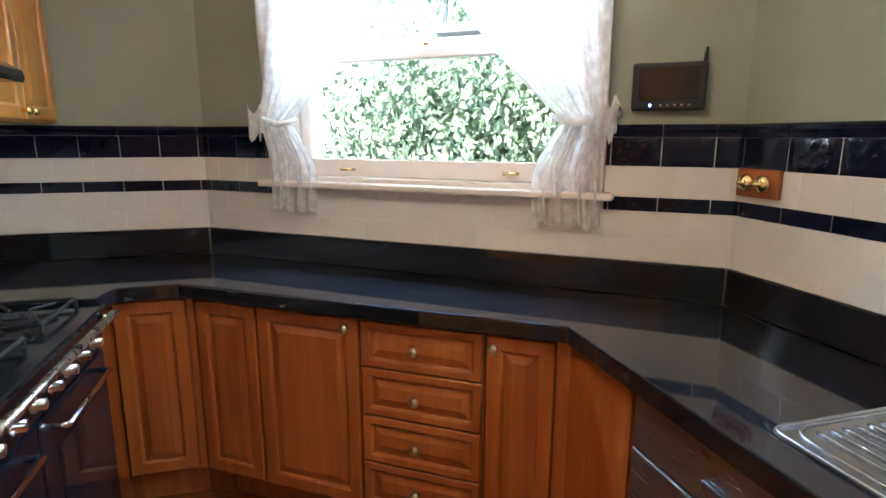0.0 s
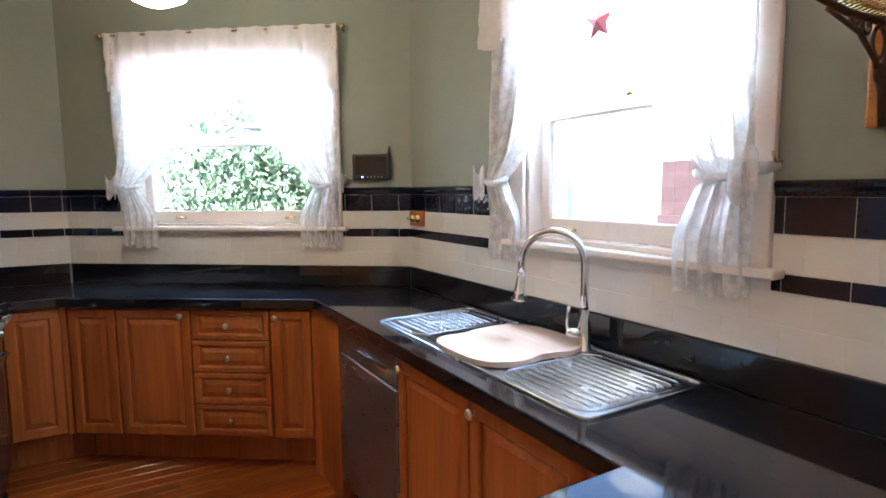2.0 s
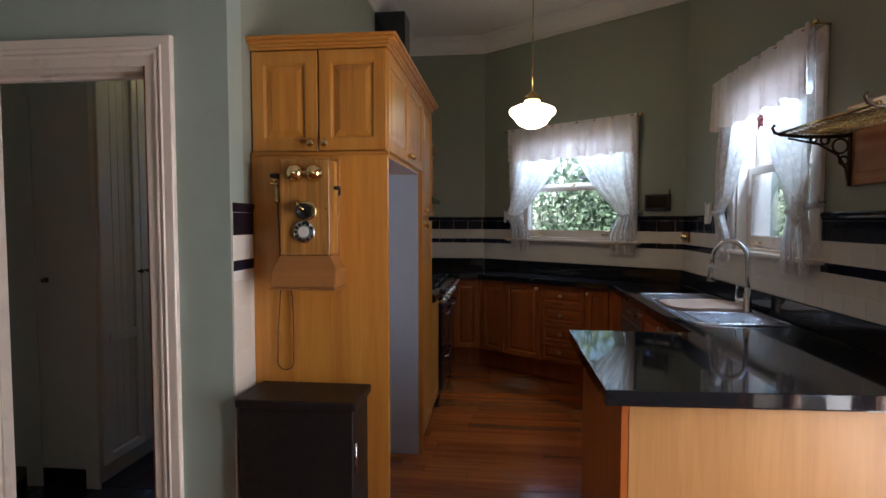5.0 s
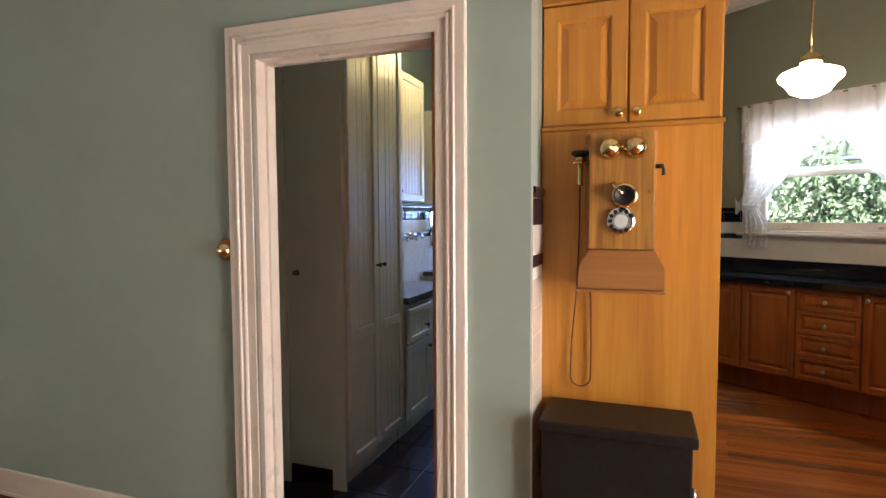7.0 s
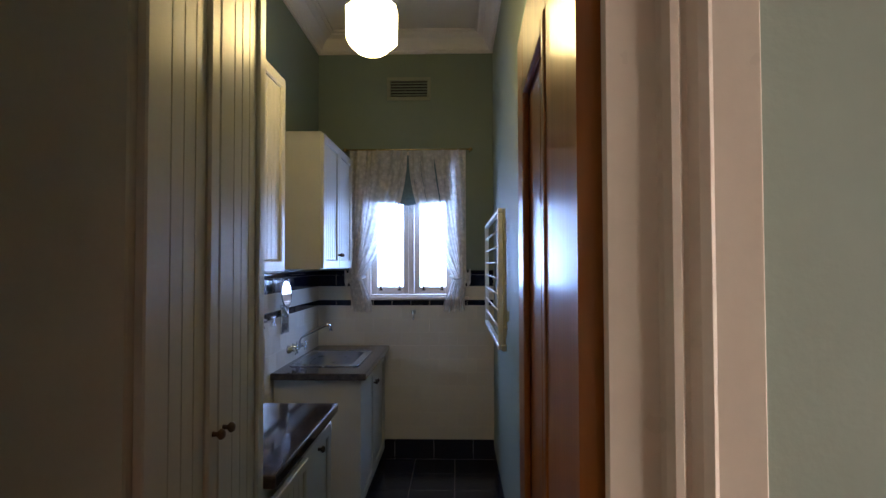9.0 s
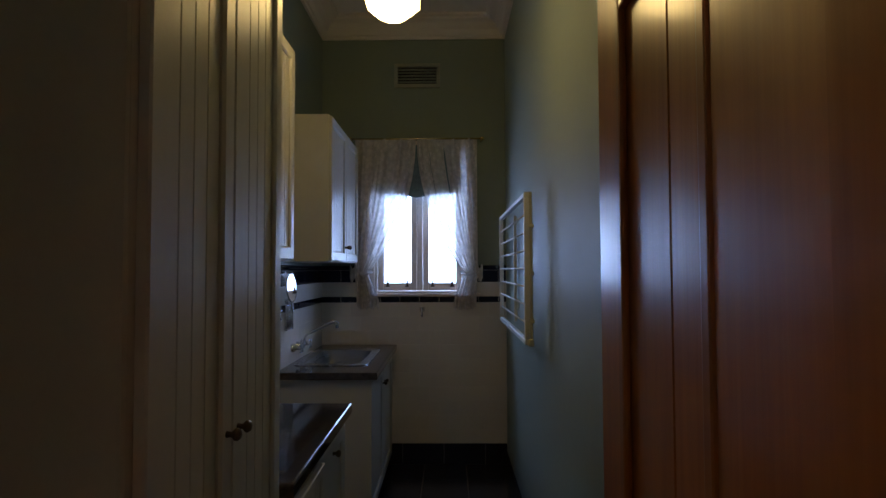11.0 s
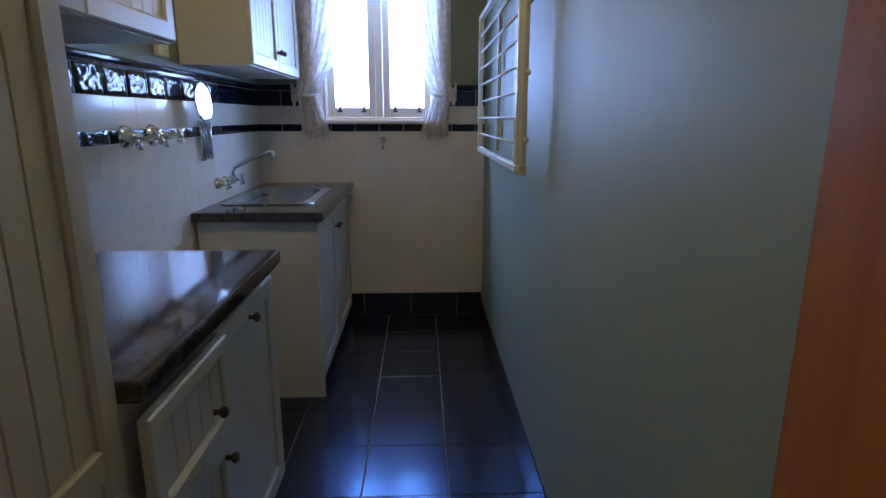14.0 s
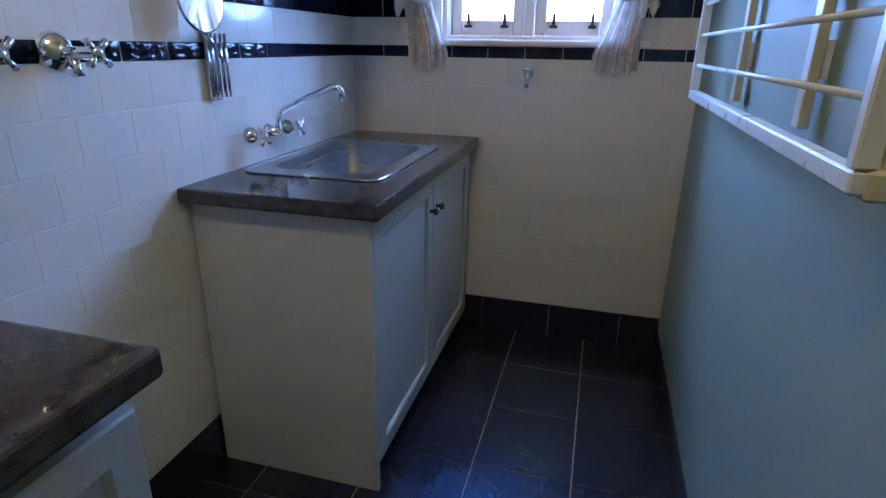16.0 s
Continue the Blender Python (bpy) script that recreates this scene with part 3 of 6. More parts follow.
# ---------------------------------------------------------------- kitchen joinery
def slab(bm, outline, holes, z0, z1, bevel=0.006):
    """A worktop over an outline with holes, its sharp edges eased."""
    loops = []
    for pts in (outline, *holes):
        v = [bm.verts.new((x, y, z1)) for x, y in pts]
        loops.append([bm.edges.new((v[i], v[(i + 1) % len(v)])) for i in range(len(v))])
    bmesh.ops.triangle_fill(bm, use_beauty=True, edges=[e for q in loops for e in q])
    ex = bmesh.ops.extrude_face_region(bm, geom=bm.faces[:])
    low = [g for g in ex["geom"] if isinstance(g, bmesh.types.BMVert)]
    bmesh.ops.translate(bm, vec=(0, 0, z0 - z1), verts=low)
    bmesh.ops.recalc_face_normals(bm, faces=bm.faces[:])
    if bevel:
        sharp = [e for e in bm.edges if len(e.link_faces) == 2 and e.calc_face_angle(0) > 0.5]
        bmesh.ops.bevel(bm, geom=sharp, offset=bevel, segments=2, affect="EDGES", profile=0.6)
    return bm


def rounded(x0, y0, x1, y1, r, n=4):
    out = []
    for cx, cy, a in ((x1 - r, y1 - r, 0), (x0 + r, y1 - r, 90), (x0 + r, y0 + r, 180), (x1 - r, y0 + r, 270)):
        out += [(cx + r * math.cos(radians(a + 90 * i / n)), cy + r * math.sin(radians(a + 90 * i / n))) for i in range(n + 1)]
    return out


FL, FR = (1.02, 2.74), (2.135, 1.975)      # front corners of the canted worktop
BOWL1 = (2.255, 0.74, 2.585, 1.07)        # large and small bowl of the sink
BOWL2 = (2.265, 0.60, 2.52, 0.715)
worktop = thing("worktop", "black polished granite worktop with a peninsula", "worktop")
part("slab", slab(B(), [(1.575, -0.93), (KR - 0.02, -0.89), (KR - 0.02, CB[1] - 0.004), (CA[0], KB - 0.02), (KL + 0.004, KB - 0.02), (KL + 0.004, 2.615), (0.795, 2.615), (0.815, 2.73), FL, FR, (2.13, 0.02), (1.575, 0.02)],
                        [rounded(*BOWL1, 0.05), rounded(*BOWL2, 0.04)], TOP - TH, TOP), GRANITE, worktop)
for p0, p1, e in (((KL, 2.625), (KL, KB), 0.0), ((KL, KB), CA, 0.0), (CA, CB, 0.0), (CB, (KR, -0.885), 0.0)):
    ob = part("upstand", bx(0.012, -0.019, TOP + 0.0005, span(p0, p1) - 0.012, -0.0005, 1.045, bevel=0.003), GRANITE, worktop)
    ob.matrix_basis = frame_of(p0, p1)
ANG = math.degrees(math.atan2(FR[1] - FL[1], FR[0] - FL[0]))
CARC = TOP - TH - 0.002


def unit(name, label, m, w, fronts, z1, depth=0.5, kick=0.18, body=BASE, front=BASE, metal=PEWTER, z0=0.0, category="cabinet", group="", crown=False):
    """A cabinet unit: carcass, toe board and fronts (x0, z0, x1, z1, knob x, knob z); local front at y 0."""
    u = thing(name, label, category, m, group)
    part("carcass", bx(0.001, 0.021, z0 + kick, w - 0.001, depth, z1 - 0.0005), body, u)
    if kick:
        part("toe_board", bx(0.001, 0.15, z0, w - 0.001, 0.17, z0 + kick - 0.001), body, u)
    for x0, za, x1, zb, kx, kz in fronts:
        d = panelled("drawer" if zb - za < 0.3 else "door", front, u, x0, za, x1, zb, 0.0, 0.02, 0.05 if zb - za > 0.3 else 0.032)
        if kx is not None:
            knob(d, kx, kz, 0.0, metal)
    if crown:
        bm = B()
        prof = [(0.0, 0.0), (-0.012, 0.0), (-0.014, 0.012), (-0.03, 0.02), (-0.042, 0.038), (-0.045, 0.05), (0.0, 0.05)]
        pts = [(0.0, depth), (0.0, 0.0), (w, 0.0), (w, depth)]
        rows = [[bm.verts.new((x + sx * -o, y + (o if y < 0.01 else 0) , z1 + h)) for o, h in prof] for (x, y), sx in zip(pts, (-1, -1, 1, 1))]
        for a, b in zip(rows, rows[1:]):
            for i in range(len(prof) - 1):
                bm.faces.new((a[i], a[i + 1], b[i + 1], b[i]))
        box(bm, 0.0, 0.0, z1 + 0.03, w, depth, z1 + 0.049)
        part("crown_moulding", bm, body, u)
    return u


def along(s, off=0.03):
    """The pose of a canted unit that starts s along the front."""
    d = Vector((FR[0] - FL[0], FR[1] - FL[1])).normalized()
    n = Vector((-d[1], d[0]))
    p = Vector(FL) + d * s + n * off
    return pose(p[0], p[1], 0, 0, 0, ANG)


zt = CARC - 0.012
unit("base_cabinet", "narrow red brown timber base cabinet with raised panel door", pose(0.782, 2.765, 0), 0.248, [(0.006, 0.195, 0.243, zt, None, 0)], CARC, 0.5, group="base cabinets")
unit("base_cabinet", "red brown timber corner base cabinet with panelled door", along(0.022), 0.264, [(0.006, 0.195, 0.26, zt, None, 0)], CARC, 0.36, group="base cabinets")
unit("base_cabinet", "red brown timber base cabinet with knob at its top corner", along(0.288), 0.398, [(0.004, 0.195, 0.394, zt, 0.355, 0.835)], CARC, 0.36, group="base cabinets")
unit("drawer_cabinet", "red brown timber cabinet of four panelled drawers", along(0.688), 0.417, [(0.006, 0.71, 0.411, zt, 0.197, 0.787), (0.006, 0.54, 0.411, 0.705, 0.197, 0.618), (0.006, 0.37, 0.411, 0.535, 0.197, 0.45), (0.006, 0.2, 0.411, 0.365, 0.197, 0.286)], CARC, 0.36, group="base cabinets")
unit("base_cabinet", "red brown timber base cabinet with knob at its top corner", along(1.107), 0.215, [(0.005, 0.195, 0.21, zt, 0.03, 0.83)], CARC, 0.36, group="base cabinets")
solid("corner_filler", prism(B(), [(2.157, 1.695), (2.69, 1.695), (2.69, 1.98), (2.25, 2.18), (2.135, 2.013), (2.157, 1.99)], 0.0, CARC), BASE, "red brown timber corner post between the cabinets", "cabinet")
d_ = Vector((FR[0] - FL[0], FR[1] - FL[1])).normalized()
n_ = Vector((-d_[1], d_[0]))
q_ = [Vector(FL) + d_ * s_ + n_ * o_ for s_, o_ in ((1.323, 0.034), (1.36, 0.034), (1.36, 0.2), (1.323, 0.2))]
solid("corner_post", prism(B(), [tuple(v) for v in q_], 0.0, CARC), BASE, "red brown timber post beside the corner cabinet", "cabinet")
solid("corner_post", prism(B(), [(1.031, 2.768), (1.052, 2.766), (1.2, 2.9), (1.031, 2.98)], 0.19, CARC), BASE, "red brown timber post between two cabinets", "cabinet")
solid("corner_filler", bx(0.60, 2.785, 0.18, 0.781, 2.99, CARC), BASE, "red brown timber filler beside the stove", "cabinet")
solid("toe_filler", bx(0.60, 2.916, 0.0, 0.781, 2.934, 0.179), BASE, "red brown timber toe board beside the stove", "toe board")
solid("toe_filler", prism(B(), [(1.0305, 2.916), (1.13, 2.876), (1.17, 2.95), (1.0305, 2.99)], 0.0, 0.18), BASE, "red brown timber toe board filler in the corner", "toe board")
right = lambda y: pose(2.157, y, 0, 0, 0, -90)
unit("sink_cabinet", "red brown timber cabinet under the sink with two doors", right(1.083), 0.94, [(0.006, 0.195, 0.475, zt, 0.05, 0.835), (0.481, 0.195, 0.934, zt, 0.51, 0.835)], CARC - 0.2, 0.5, group="base cabinets")
solid("corner_filler", bx(2.157, 0.022, 0.0, 2.70, 0.14, CARC), BASE, "red brown timber filler beside the peninsula", "cabinet")

dw = thing("dishwasher", "grey stainless steel dishwasher under the worktop", "dishwasher", right(1.69))
part("body", bx(0.004, 0.022, 0.10, 0.6, 0.5, CARC - 0.004), BLACKM, dw)
part("door", box(B(), 0.005, 0.0, 0.12, 0.597, 0.021, 0.735, 0.004), DULLSTEEL, dw, "brushed steel door")
cp = part("control_panel", box(B(), 0.005, 0.0, 0.739, 0.597, 0.021, CARC - 0.008, 0.004), DULLSTEEL, dw, "brushed steel control panel")
part("handle", box(B(), 0.24, -0.012, 0.775, 0.36, 0.0, 0.80, 0.005, 2), DULLSTEEL, cp, "dark steel grip")
for i in range(4):
    part("button", lathe(B(), [(0.006, 0), (0.006, 0.004), (0, 0.005)], Matrix.Translation((0.44 + 0.025 * i, 0.0, 0.80)) @ pose(0, 0, 0, 90), 10), BLACKM, cp)
part("toe_board", bx(0.004, 0.06, 0.0, 0.6, 0.08, 0.098), BLACKM, dw)

pen = thing("peninsula_cabinet", "pale ribbed timber panelled peninsula cabinet under granite", "cabinet")
part("back_panel", bx(1.66, -0.868, 0.0, 2.47, -0.85, CARC, bevel=0.002), PALEPLY, pen, "pale straight grained timber")
part("side_panel", bx(1.636, -0.868, 0.0, 1.659, -0.03, CARC, bevel=0.002), BASE, pen, "red brown timber")
part("carcass", bx(1.66, -0.849, 0.08, 2.156, -0.03, CARC - 0.001), BASE, pen)
part("toe_board", bx(1.70, -0.05, 0.0, 2.15, -0.035, 0.079), BASE, pen)
solid("panel", bx(2.472, -0.84, 0.0, KR - 0.002, -0.80, CARC), mat("beige painted panel", (0.21, 0.16, 0.125), 0.5, vary=0.08, scale=4, bump=0.1), "beige painted panel beside the peninsula", "panel")

# ---------------------------------------------------------------- tall cupboards
left = lambda y: pose(0.78, y, 0, 0, 0, 90)
FTOP = 2.17
tall = thing("fridge_cupboard", "tall honey timber fridge surround with cupboards above", "cupboard")
part("end_panel", bx(KL + 0.002, -0.33, 0.0, 0.78, -0.305, 1.722, bevel=0.002), OAK, tall, "honey timber side panel")
part("rear_panel", bx(KL + 0.002, -0.304, 0.0, KL + 0.014, 0.69, 1.72), WHITE, tall)
part("carcass", bx(KL + 0.002, -0.305, 1.7235, 0.757, 0.70, FTOP), OAK, tall)
ob = part("top_rail", bx(KL + 0.001, -0.336, 1.7225, 0.786, -0.3055, 1.7385, bevel=0.003), OAKX, tall)
w2 = (0.78 - KL) / 2
for i, (x0, x1, kx) in enumerate(((KL + 0.006, KL + w2 - 0.003, KL + w2 - 0.03), (KL + w2 + 0.003, 0.774, KL + w2 + 0.03))):
    d = panelled("door", OAK, tall, x0, 1.742, x1, FTOP - 0.004, -0.326, 0.02, 0.06)
    knob(d, kx, 1.775, -0.326, BRASS, 0.017)
for y0, y1, ky in ((-0.30, 0.196, 0.165), (0.20, 0.698, 0.231)):
    d = panelled("door", OAK, tall, y0 + 0.33, 1.742, y1 + 0.33, FTOP - 0.004, 0.0, 0.02, 0.055)
    d.matrix_basis = left(-0.33)
    knob(d, ky + 0.33, 1.775, 0.0, BRASS, 0.016)
bm = B()
for h, o in ((0.0, 0.006), (0.012, 0.014), (0.024, 0.032), (0.036, 0.045)):
    box(bm, KL + 0.002, -0.326 - o, FTOP + h, 0.78 + o, 1.135 + o * 0.2, FTOP + h + 0.012, 0.002)
part("crown_moulding", bm, OAKX, tall, "stepped honey timber cornice")
pan = thing("pantry_cabinet", "tall narrow honey timber pantry cabinet", "cupboard")
# Blue sky light on this white panel is put into its base colour.
part("side_panel", bx(KL + 0.002, 0.702, 0.0, 0.75, 0.718, FTOP - 0.001), mat("sky tinted white melamine", (0.52, 0.60, 0.78), 0.4, vary=0.03, scale=3), pan, "white melamine side panel")
part("side_panel", bx(0.751, 0.702, 0.0, 0.776, 0.72, FTOP - 0.001), OAK, pan)
part("carcass", bx(KL + 0.002, 0.72, 0.10, 0.757, 1.13, FTOP - 0.001), OAK, pan)
part("toe_board", bx(0.69, 0.72, 0.0, 0.705, 1.13, 0.099), BASE, pan)
for z0, z1, kz in ((1.475, FTOP - 0.004, 1.505), (0.11, 1.445, 1.415)):
    d = panelled("door", OAK, pan, 0.724 - 0.702, z0, 1.128 - 0.702, z1, 0.0, 0.02, 0.055)
    d.matrix_basis = left(0.702)
    knob(d, 0.05, kz, 0.0, BRASS, 0.016)
unit("base_cabinet", "honey timber base cabinet beside the stove", pose(0.775, 1.14, 0, 0, 0, 90), 0.42, [(0.006, 0.12, 0.414, CARC - 0.01, 0.40, 0.83)], CARC, 0.58, 0.11, OAK, OAK, BRASS)
solid("worktop", slab(B(), [(KL + 0.003, 1.137), (0.80, 1.137), (0.80, 1.56), (KL + 0.003, 1.56)], [], TOP - TH, TOP), GRANITE, "small black granite worktop beside the stove", "worktop")
unit("wall_cabinet", "honey timber wall cabinet with two panelled doors", pose(0.53, 2.70, 0, 0, 0, 90), 0.58, [(0.006, 1.50, 0.288, 2.13, 0.262, 1.53), (0.292, 1.50, 0.574, 2.13, 0.318, 1.53)], 2.14, 0.345, 0.0, OAK, OAK, BRASS, 1.492, crown=True)

# ---------------------------------------------------------------- stove and hood
st = thing("range_cooker", "black enamel range cooker with a steel rail", "stove", pose(0.80, 1.565, 0, 0, 0, 90))
SW = 1.045
part("body", box(B(), 0.0, 0.02, 0.06, SW, 0.6, 0.895, 0.004), BLACK, st)
part("hob", box(B(), 0.0, -0.02, 0.896, SW, 0.6, 0.915, 0.006, 2), BLACK, st, "black enamel hob")
for cx in (0.16, 0.53, 0.90):
    bm = B()
    for dx in (-0.13, 0.13):
        tube(bm, [(cx + dx, 0.06, 0.94), (cx + dx, 0.52, 0.94)], 0.006, 6)
    for yy in (0.06, 0.29, 0.52):
        tube(bm, [(cx - 0.13, yy, 0.94), (cx + 0.13, yy, 0.94)], 0.006, 6)
        for dx in (-0.13, 0.13):
            tube(bm, [(cx + dx, yy, 0.9155), (cx + dx, yy, 0.942)], 0.006, 6)
    for yy in (0.17, 0.41):
        for k in range(4):
            a = radians(45 + 90 * k)
            tube(bm, [(cx + 0.035 * math.cos(a), yy + 0.035 * math.sin(a), 0.942), (cx + 0.12 * math.cos(a), yy + 0.1 * math.sin(a), 0.942)], 0.005, 6)
    part("pan_support", bm, BLACKM, st, "cast iron pan support")
    for yy in (0.17, 0.41):
        part("burner", lathe(B(), [(0.05, 0.9155), (0.05, 0.925), (0.035, 0.928), (0.035, 0.935), (0, 0.936)], Matrix.Translation((cx, yy, 0)), 16), BLACKM, st)
pnl = part("control_panel", box(B(), 0.004, 0.0, 0.775, SW - 0.004, 0.019, 0.89, 0.004), BLACK, st)
for i in range(9):
    xk = 0.1 + 0.105 * i
    part("control_knob", lathe(B(), [(0.022, 0), (0.022, 0.006), (0.015, 0.009), (0.014, 0.028), (0.0, 0.03)], Matrix.Translation((xk, 0.0, 0.82)) @ pose(0, 0, 0, 90), 14), CHROME if i % 2 else PEWTER, pnl, "chrome ringed knob", True)
bm = tube(B(), [(0.02, -0.045, 0.885), (SW - 0.02, -0.045, 0.885)], 0.012, 12)
for xk in (0.05, SW - 0.05):
    tube(bm, [(xk, -0.045, 0.885), (xk, 0.0, 0.885)], 0.008, 8)
part("towel_rail", bm, mat("satin steel rail", (0.62, 0.56, 0.46), 0.28, 1.0, vary=0.08, scale=30), st, "satin metal rail", True)
for x0, x1, z0, z1, hh in ((0.01, 0.52, 0.44, 0.765, 1), (0.01, 0.52, 0.14, 0.43, 1), (0.53, 1.035, 0.14, 0.765, 1)):
    d = part("oven_door", box(B(), x0, 0.0, z0, x1, 0.019, z1, 0.006, 2), BLACK, st)
    if z1 - z0 > 0.3:
        bm = B()
        box(bm, x0 + 0.09, -0.002, z0 + 0.07, x1 - 0.09, -0.0002, z1 - 0.11, 0.0)
        part("oven_window", bm, GRANITE, d, "dark glass")
    bm = tube(B(), [(x0 + 0.07, 0.0, z1 - 0.045), (x0 + 0.075, -0.035, z1 - 0.045), (x1 - 0.075, -0.035, z1 - 0.045), (x1 - 0.07, 0.0, z1 - 0.045)], 0.009, 10)
    part("handle", bm, CHROME, d, "chrome bar handle", True)
part("badge", box(B(), 0.22, -0.003, 0.70, 0.31, 0.0, 0.735, 0.001), CHROME, st, "chrome badge")
part("plinth", bx(0.03, 0.05, 0.0, SW - 0.03, 0.07, 0.059), BLACKM, st)
for xk in (0.03, SW - 0.03):
    for yk in (0.045, 0.56):
        part("foot", lathe(B(), [(0.024, 0), (0.026, 0.01), (0.018, 0.03), (0.022, 0.0595)], Matrix.Translation((xk, yk, 0)), 12), BLACK, st)

hood = thing("range_hood", "black canopy range hood with a flue to the ceiling", "hood")
bm = B()
for y0, y1 in ((1.60, 2.66),):
    sec = [(KL + 0.003, 1.60), (0.66, 1.60), (0.665, 1.615), (0.66, 1.635), (0.47, 1.74), (KL + 0.003, 1.76)]
    rows = [[bm.verts.new((x, y, z)) for x, z in sec] for y in (y0, y1)]
    n = len(sec)
    for i in range(n):
        bm.faces.new((rows[0][i], rows[0][(i + 1) % n], rows[1][(i + 1) % n], rows[1][i]))
    bm.faces.new(rows[0])
    bm.faces.new(rows[1][::-1])
part("canopy", bm, BLACK, hood)
part("flue", box(B(), KL + 0.003, 2.02, 1.761, 0.44, 2.26, CEIL_K - 0.152, 0.004), BLACK, hood)

# ---------------------------------------------------------------- sink and tap
sink = thing("kitchen_sink", "stainless steel sink with ribbed drainers", "sink")
SX0, SY0, SX1, SY1 = 2.215, 0.20, 2.675, 1.385
part("sheet", slab(B(), rounded(SX0, SY0, SX1, SY1, 0.03), [rounded(*BOWL1, 0.05), rounded(*BOWL2, 0.04)], TOP + 0.0005, TOP + 0.003, 0.0), STEEL, sink)
rim = rounded(SX0 + 0.006, SY0 + 0.006, SX1 - 0.006, SY1 - 0.006, 0.03)
part("rim", tube(B(), [(x, y, TOP + 0.004) for x, y in rim + rim[:1]], 0.006, 8), STEEL, sink, "rolled rim", True)
for b, dp in ((BOWL1, 0.17), (BOWL2, 0.11)):
    bm = B()
    top = rounded(*b, 0.05 if b is BOWL1 else 0.04)
    lowr = rounded(b[0] + 0.02, b[1] + 0.02, b[2] - 0.02, b[3] - 0.02, 0.04)
    r0 = [bm.verts.new((x, y, TOP + 0.003)) for x, y in top]
    r1 = [bm.verts.new((x, y, TOP - dp)) for x, y in lowr]
    for i in range(len(r0)):
        bm.faces.new((r0[i], r0[(i + 1) % len(r0)], r1[(i + 1) % len(r0)], r1[i]))
    bm.faces.new(r1)
    part("bowl", bm, STEEL, sink, "", True)
for y0, y1 in ((0.25, 0.57), (1.10, 1.35)):
    ring = rounded(SX0 + 0.035, y0 - 0.02, SX1 - 0.05, y1 + 0.02, 0.05)
    part("drainer_edge", tube(B(), [(x, y, TOP + 0.003) for x, y in ring + ring[:1]], 0.004, 6), STEEL, sink, "", True)
    for i in range(11):
        x = SX0 + 0.075 + (SX1 - SX0 - 0.165) * i / 10
        part("drainer_rib", tube(B(), [(x, y0 + 0.005, TOP + 0.0025), (x, y0 + 0.02, TOP + 0.0045), (x, y1 - 0.02, TOP + 0.0045), (x, y1 - 0.005, TOP + 0.0025)], 0.0045, 6), STEEL, sink, "", True)
part("overflow", lathe(B(), [(0.009, 0), (0.009, 0.002), (0, 0.002)], Matrix.Translation((SX1 - 0.075, 0.245, TOP + 0.003)), 12), BLACKM, sink)

tap = thing("kitchen_tap", "chrome gooseneck mixer tap with a pull down spray", "tap", pose(2.625, 0.625, TOP + 0.0035, 0, 0, 128))
part("base", lathe(B(), [(0.03, 0), (0.03, 0.006), (0.024, 0.012), (0.022, 0.09), (0.018, 0.1), (0.016, 0.14)], seg=20), CHROME, tap, "", True)
neck = [(0, 0, 0.1), (0, 0, 0.2), (0, 0, 0.29)] + arc((0.105, 0, 0.29), 0.105, 180, 0, 14)[1:] + [(0.213, 0, 0.24)]
part("neck", tube(B(), neck, 0.0135, 14), CHROME, tap, "", True)
part("spray_head", tube(B(), [(0.213, 0, 0.25), (0.214, 0, 0.235), (0.218, 0, 0.19), (0.220, 0, 0.16), (0.2205, 0, 0.155)], [0.0145, 0.017, 0.02, 0.028, 0.025], 14), CHROME, tap, "", True)
lev = part("lever", tube(B(), [(0.0, 0.0, 0.055), (0.03, 0.012, 0.058), (0.052, 0.021, 0.06)], [0.018, 0.018, 0.016], 14), CHROME, tap, "", True)
part("lever_handle", tube(B(), [(0.047, 0.019, 0.062), (0.052, 0.021, 0.09), (0.05, 0.02, 0.125), (0.046, 0.019, 0.15)], [0.007, 0.0055, 0.0055, 0.007], 10), CHROME, lev, "", True)
bd = []
for i in range(48):
    a = 2 * math.pi * i / 48
    u = 0.222 * math.copysign(abs(math.cos(a)) ** 0.6, math.cos(a))
    v = 0.205 * math.copysign(abs(math.sin(a)) ** 0.6, math.sin(a))
    waist = -0.035 * math.exp(-((u + 0.07) / 0.07) ** 2) if v > 0.1 else 0.03 * math.exp(-((u - 0.01) / 0.06) ** 2) if v < -0.1 else 0
    bd.append((2.437 + u, 0.79 + v + waist))
board = solid("chopping_board", prism(B(), bd, TOP + 0.0065, TOP + 0.0245, 0.004), BOARDW, "pale timber shaped chopping board over the sink", "chopping board")

# ---------------------------------------------------------------- curtains
def ruffle(bm, cols, rows, fn):
    g = [[bm.verts.new(fn(i / cols, j / rows)) for i in range(cols + 1)] for j in range(rows + 1)]
    for j in range(rows):
        for i in range(cols):
            bm.faces.new((g[j][i], g[j][i + 1], g[j + 1][i + 1], g[j + 1][i]))
    return bm


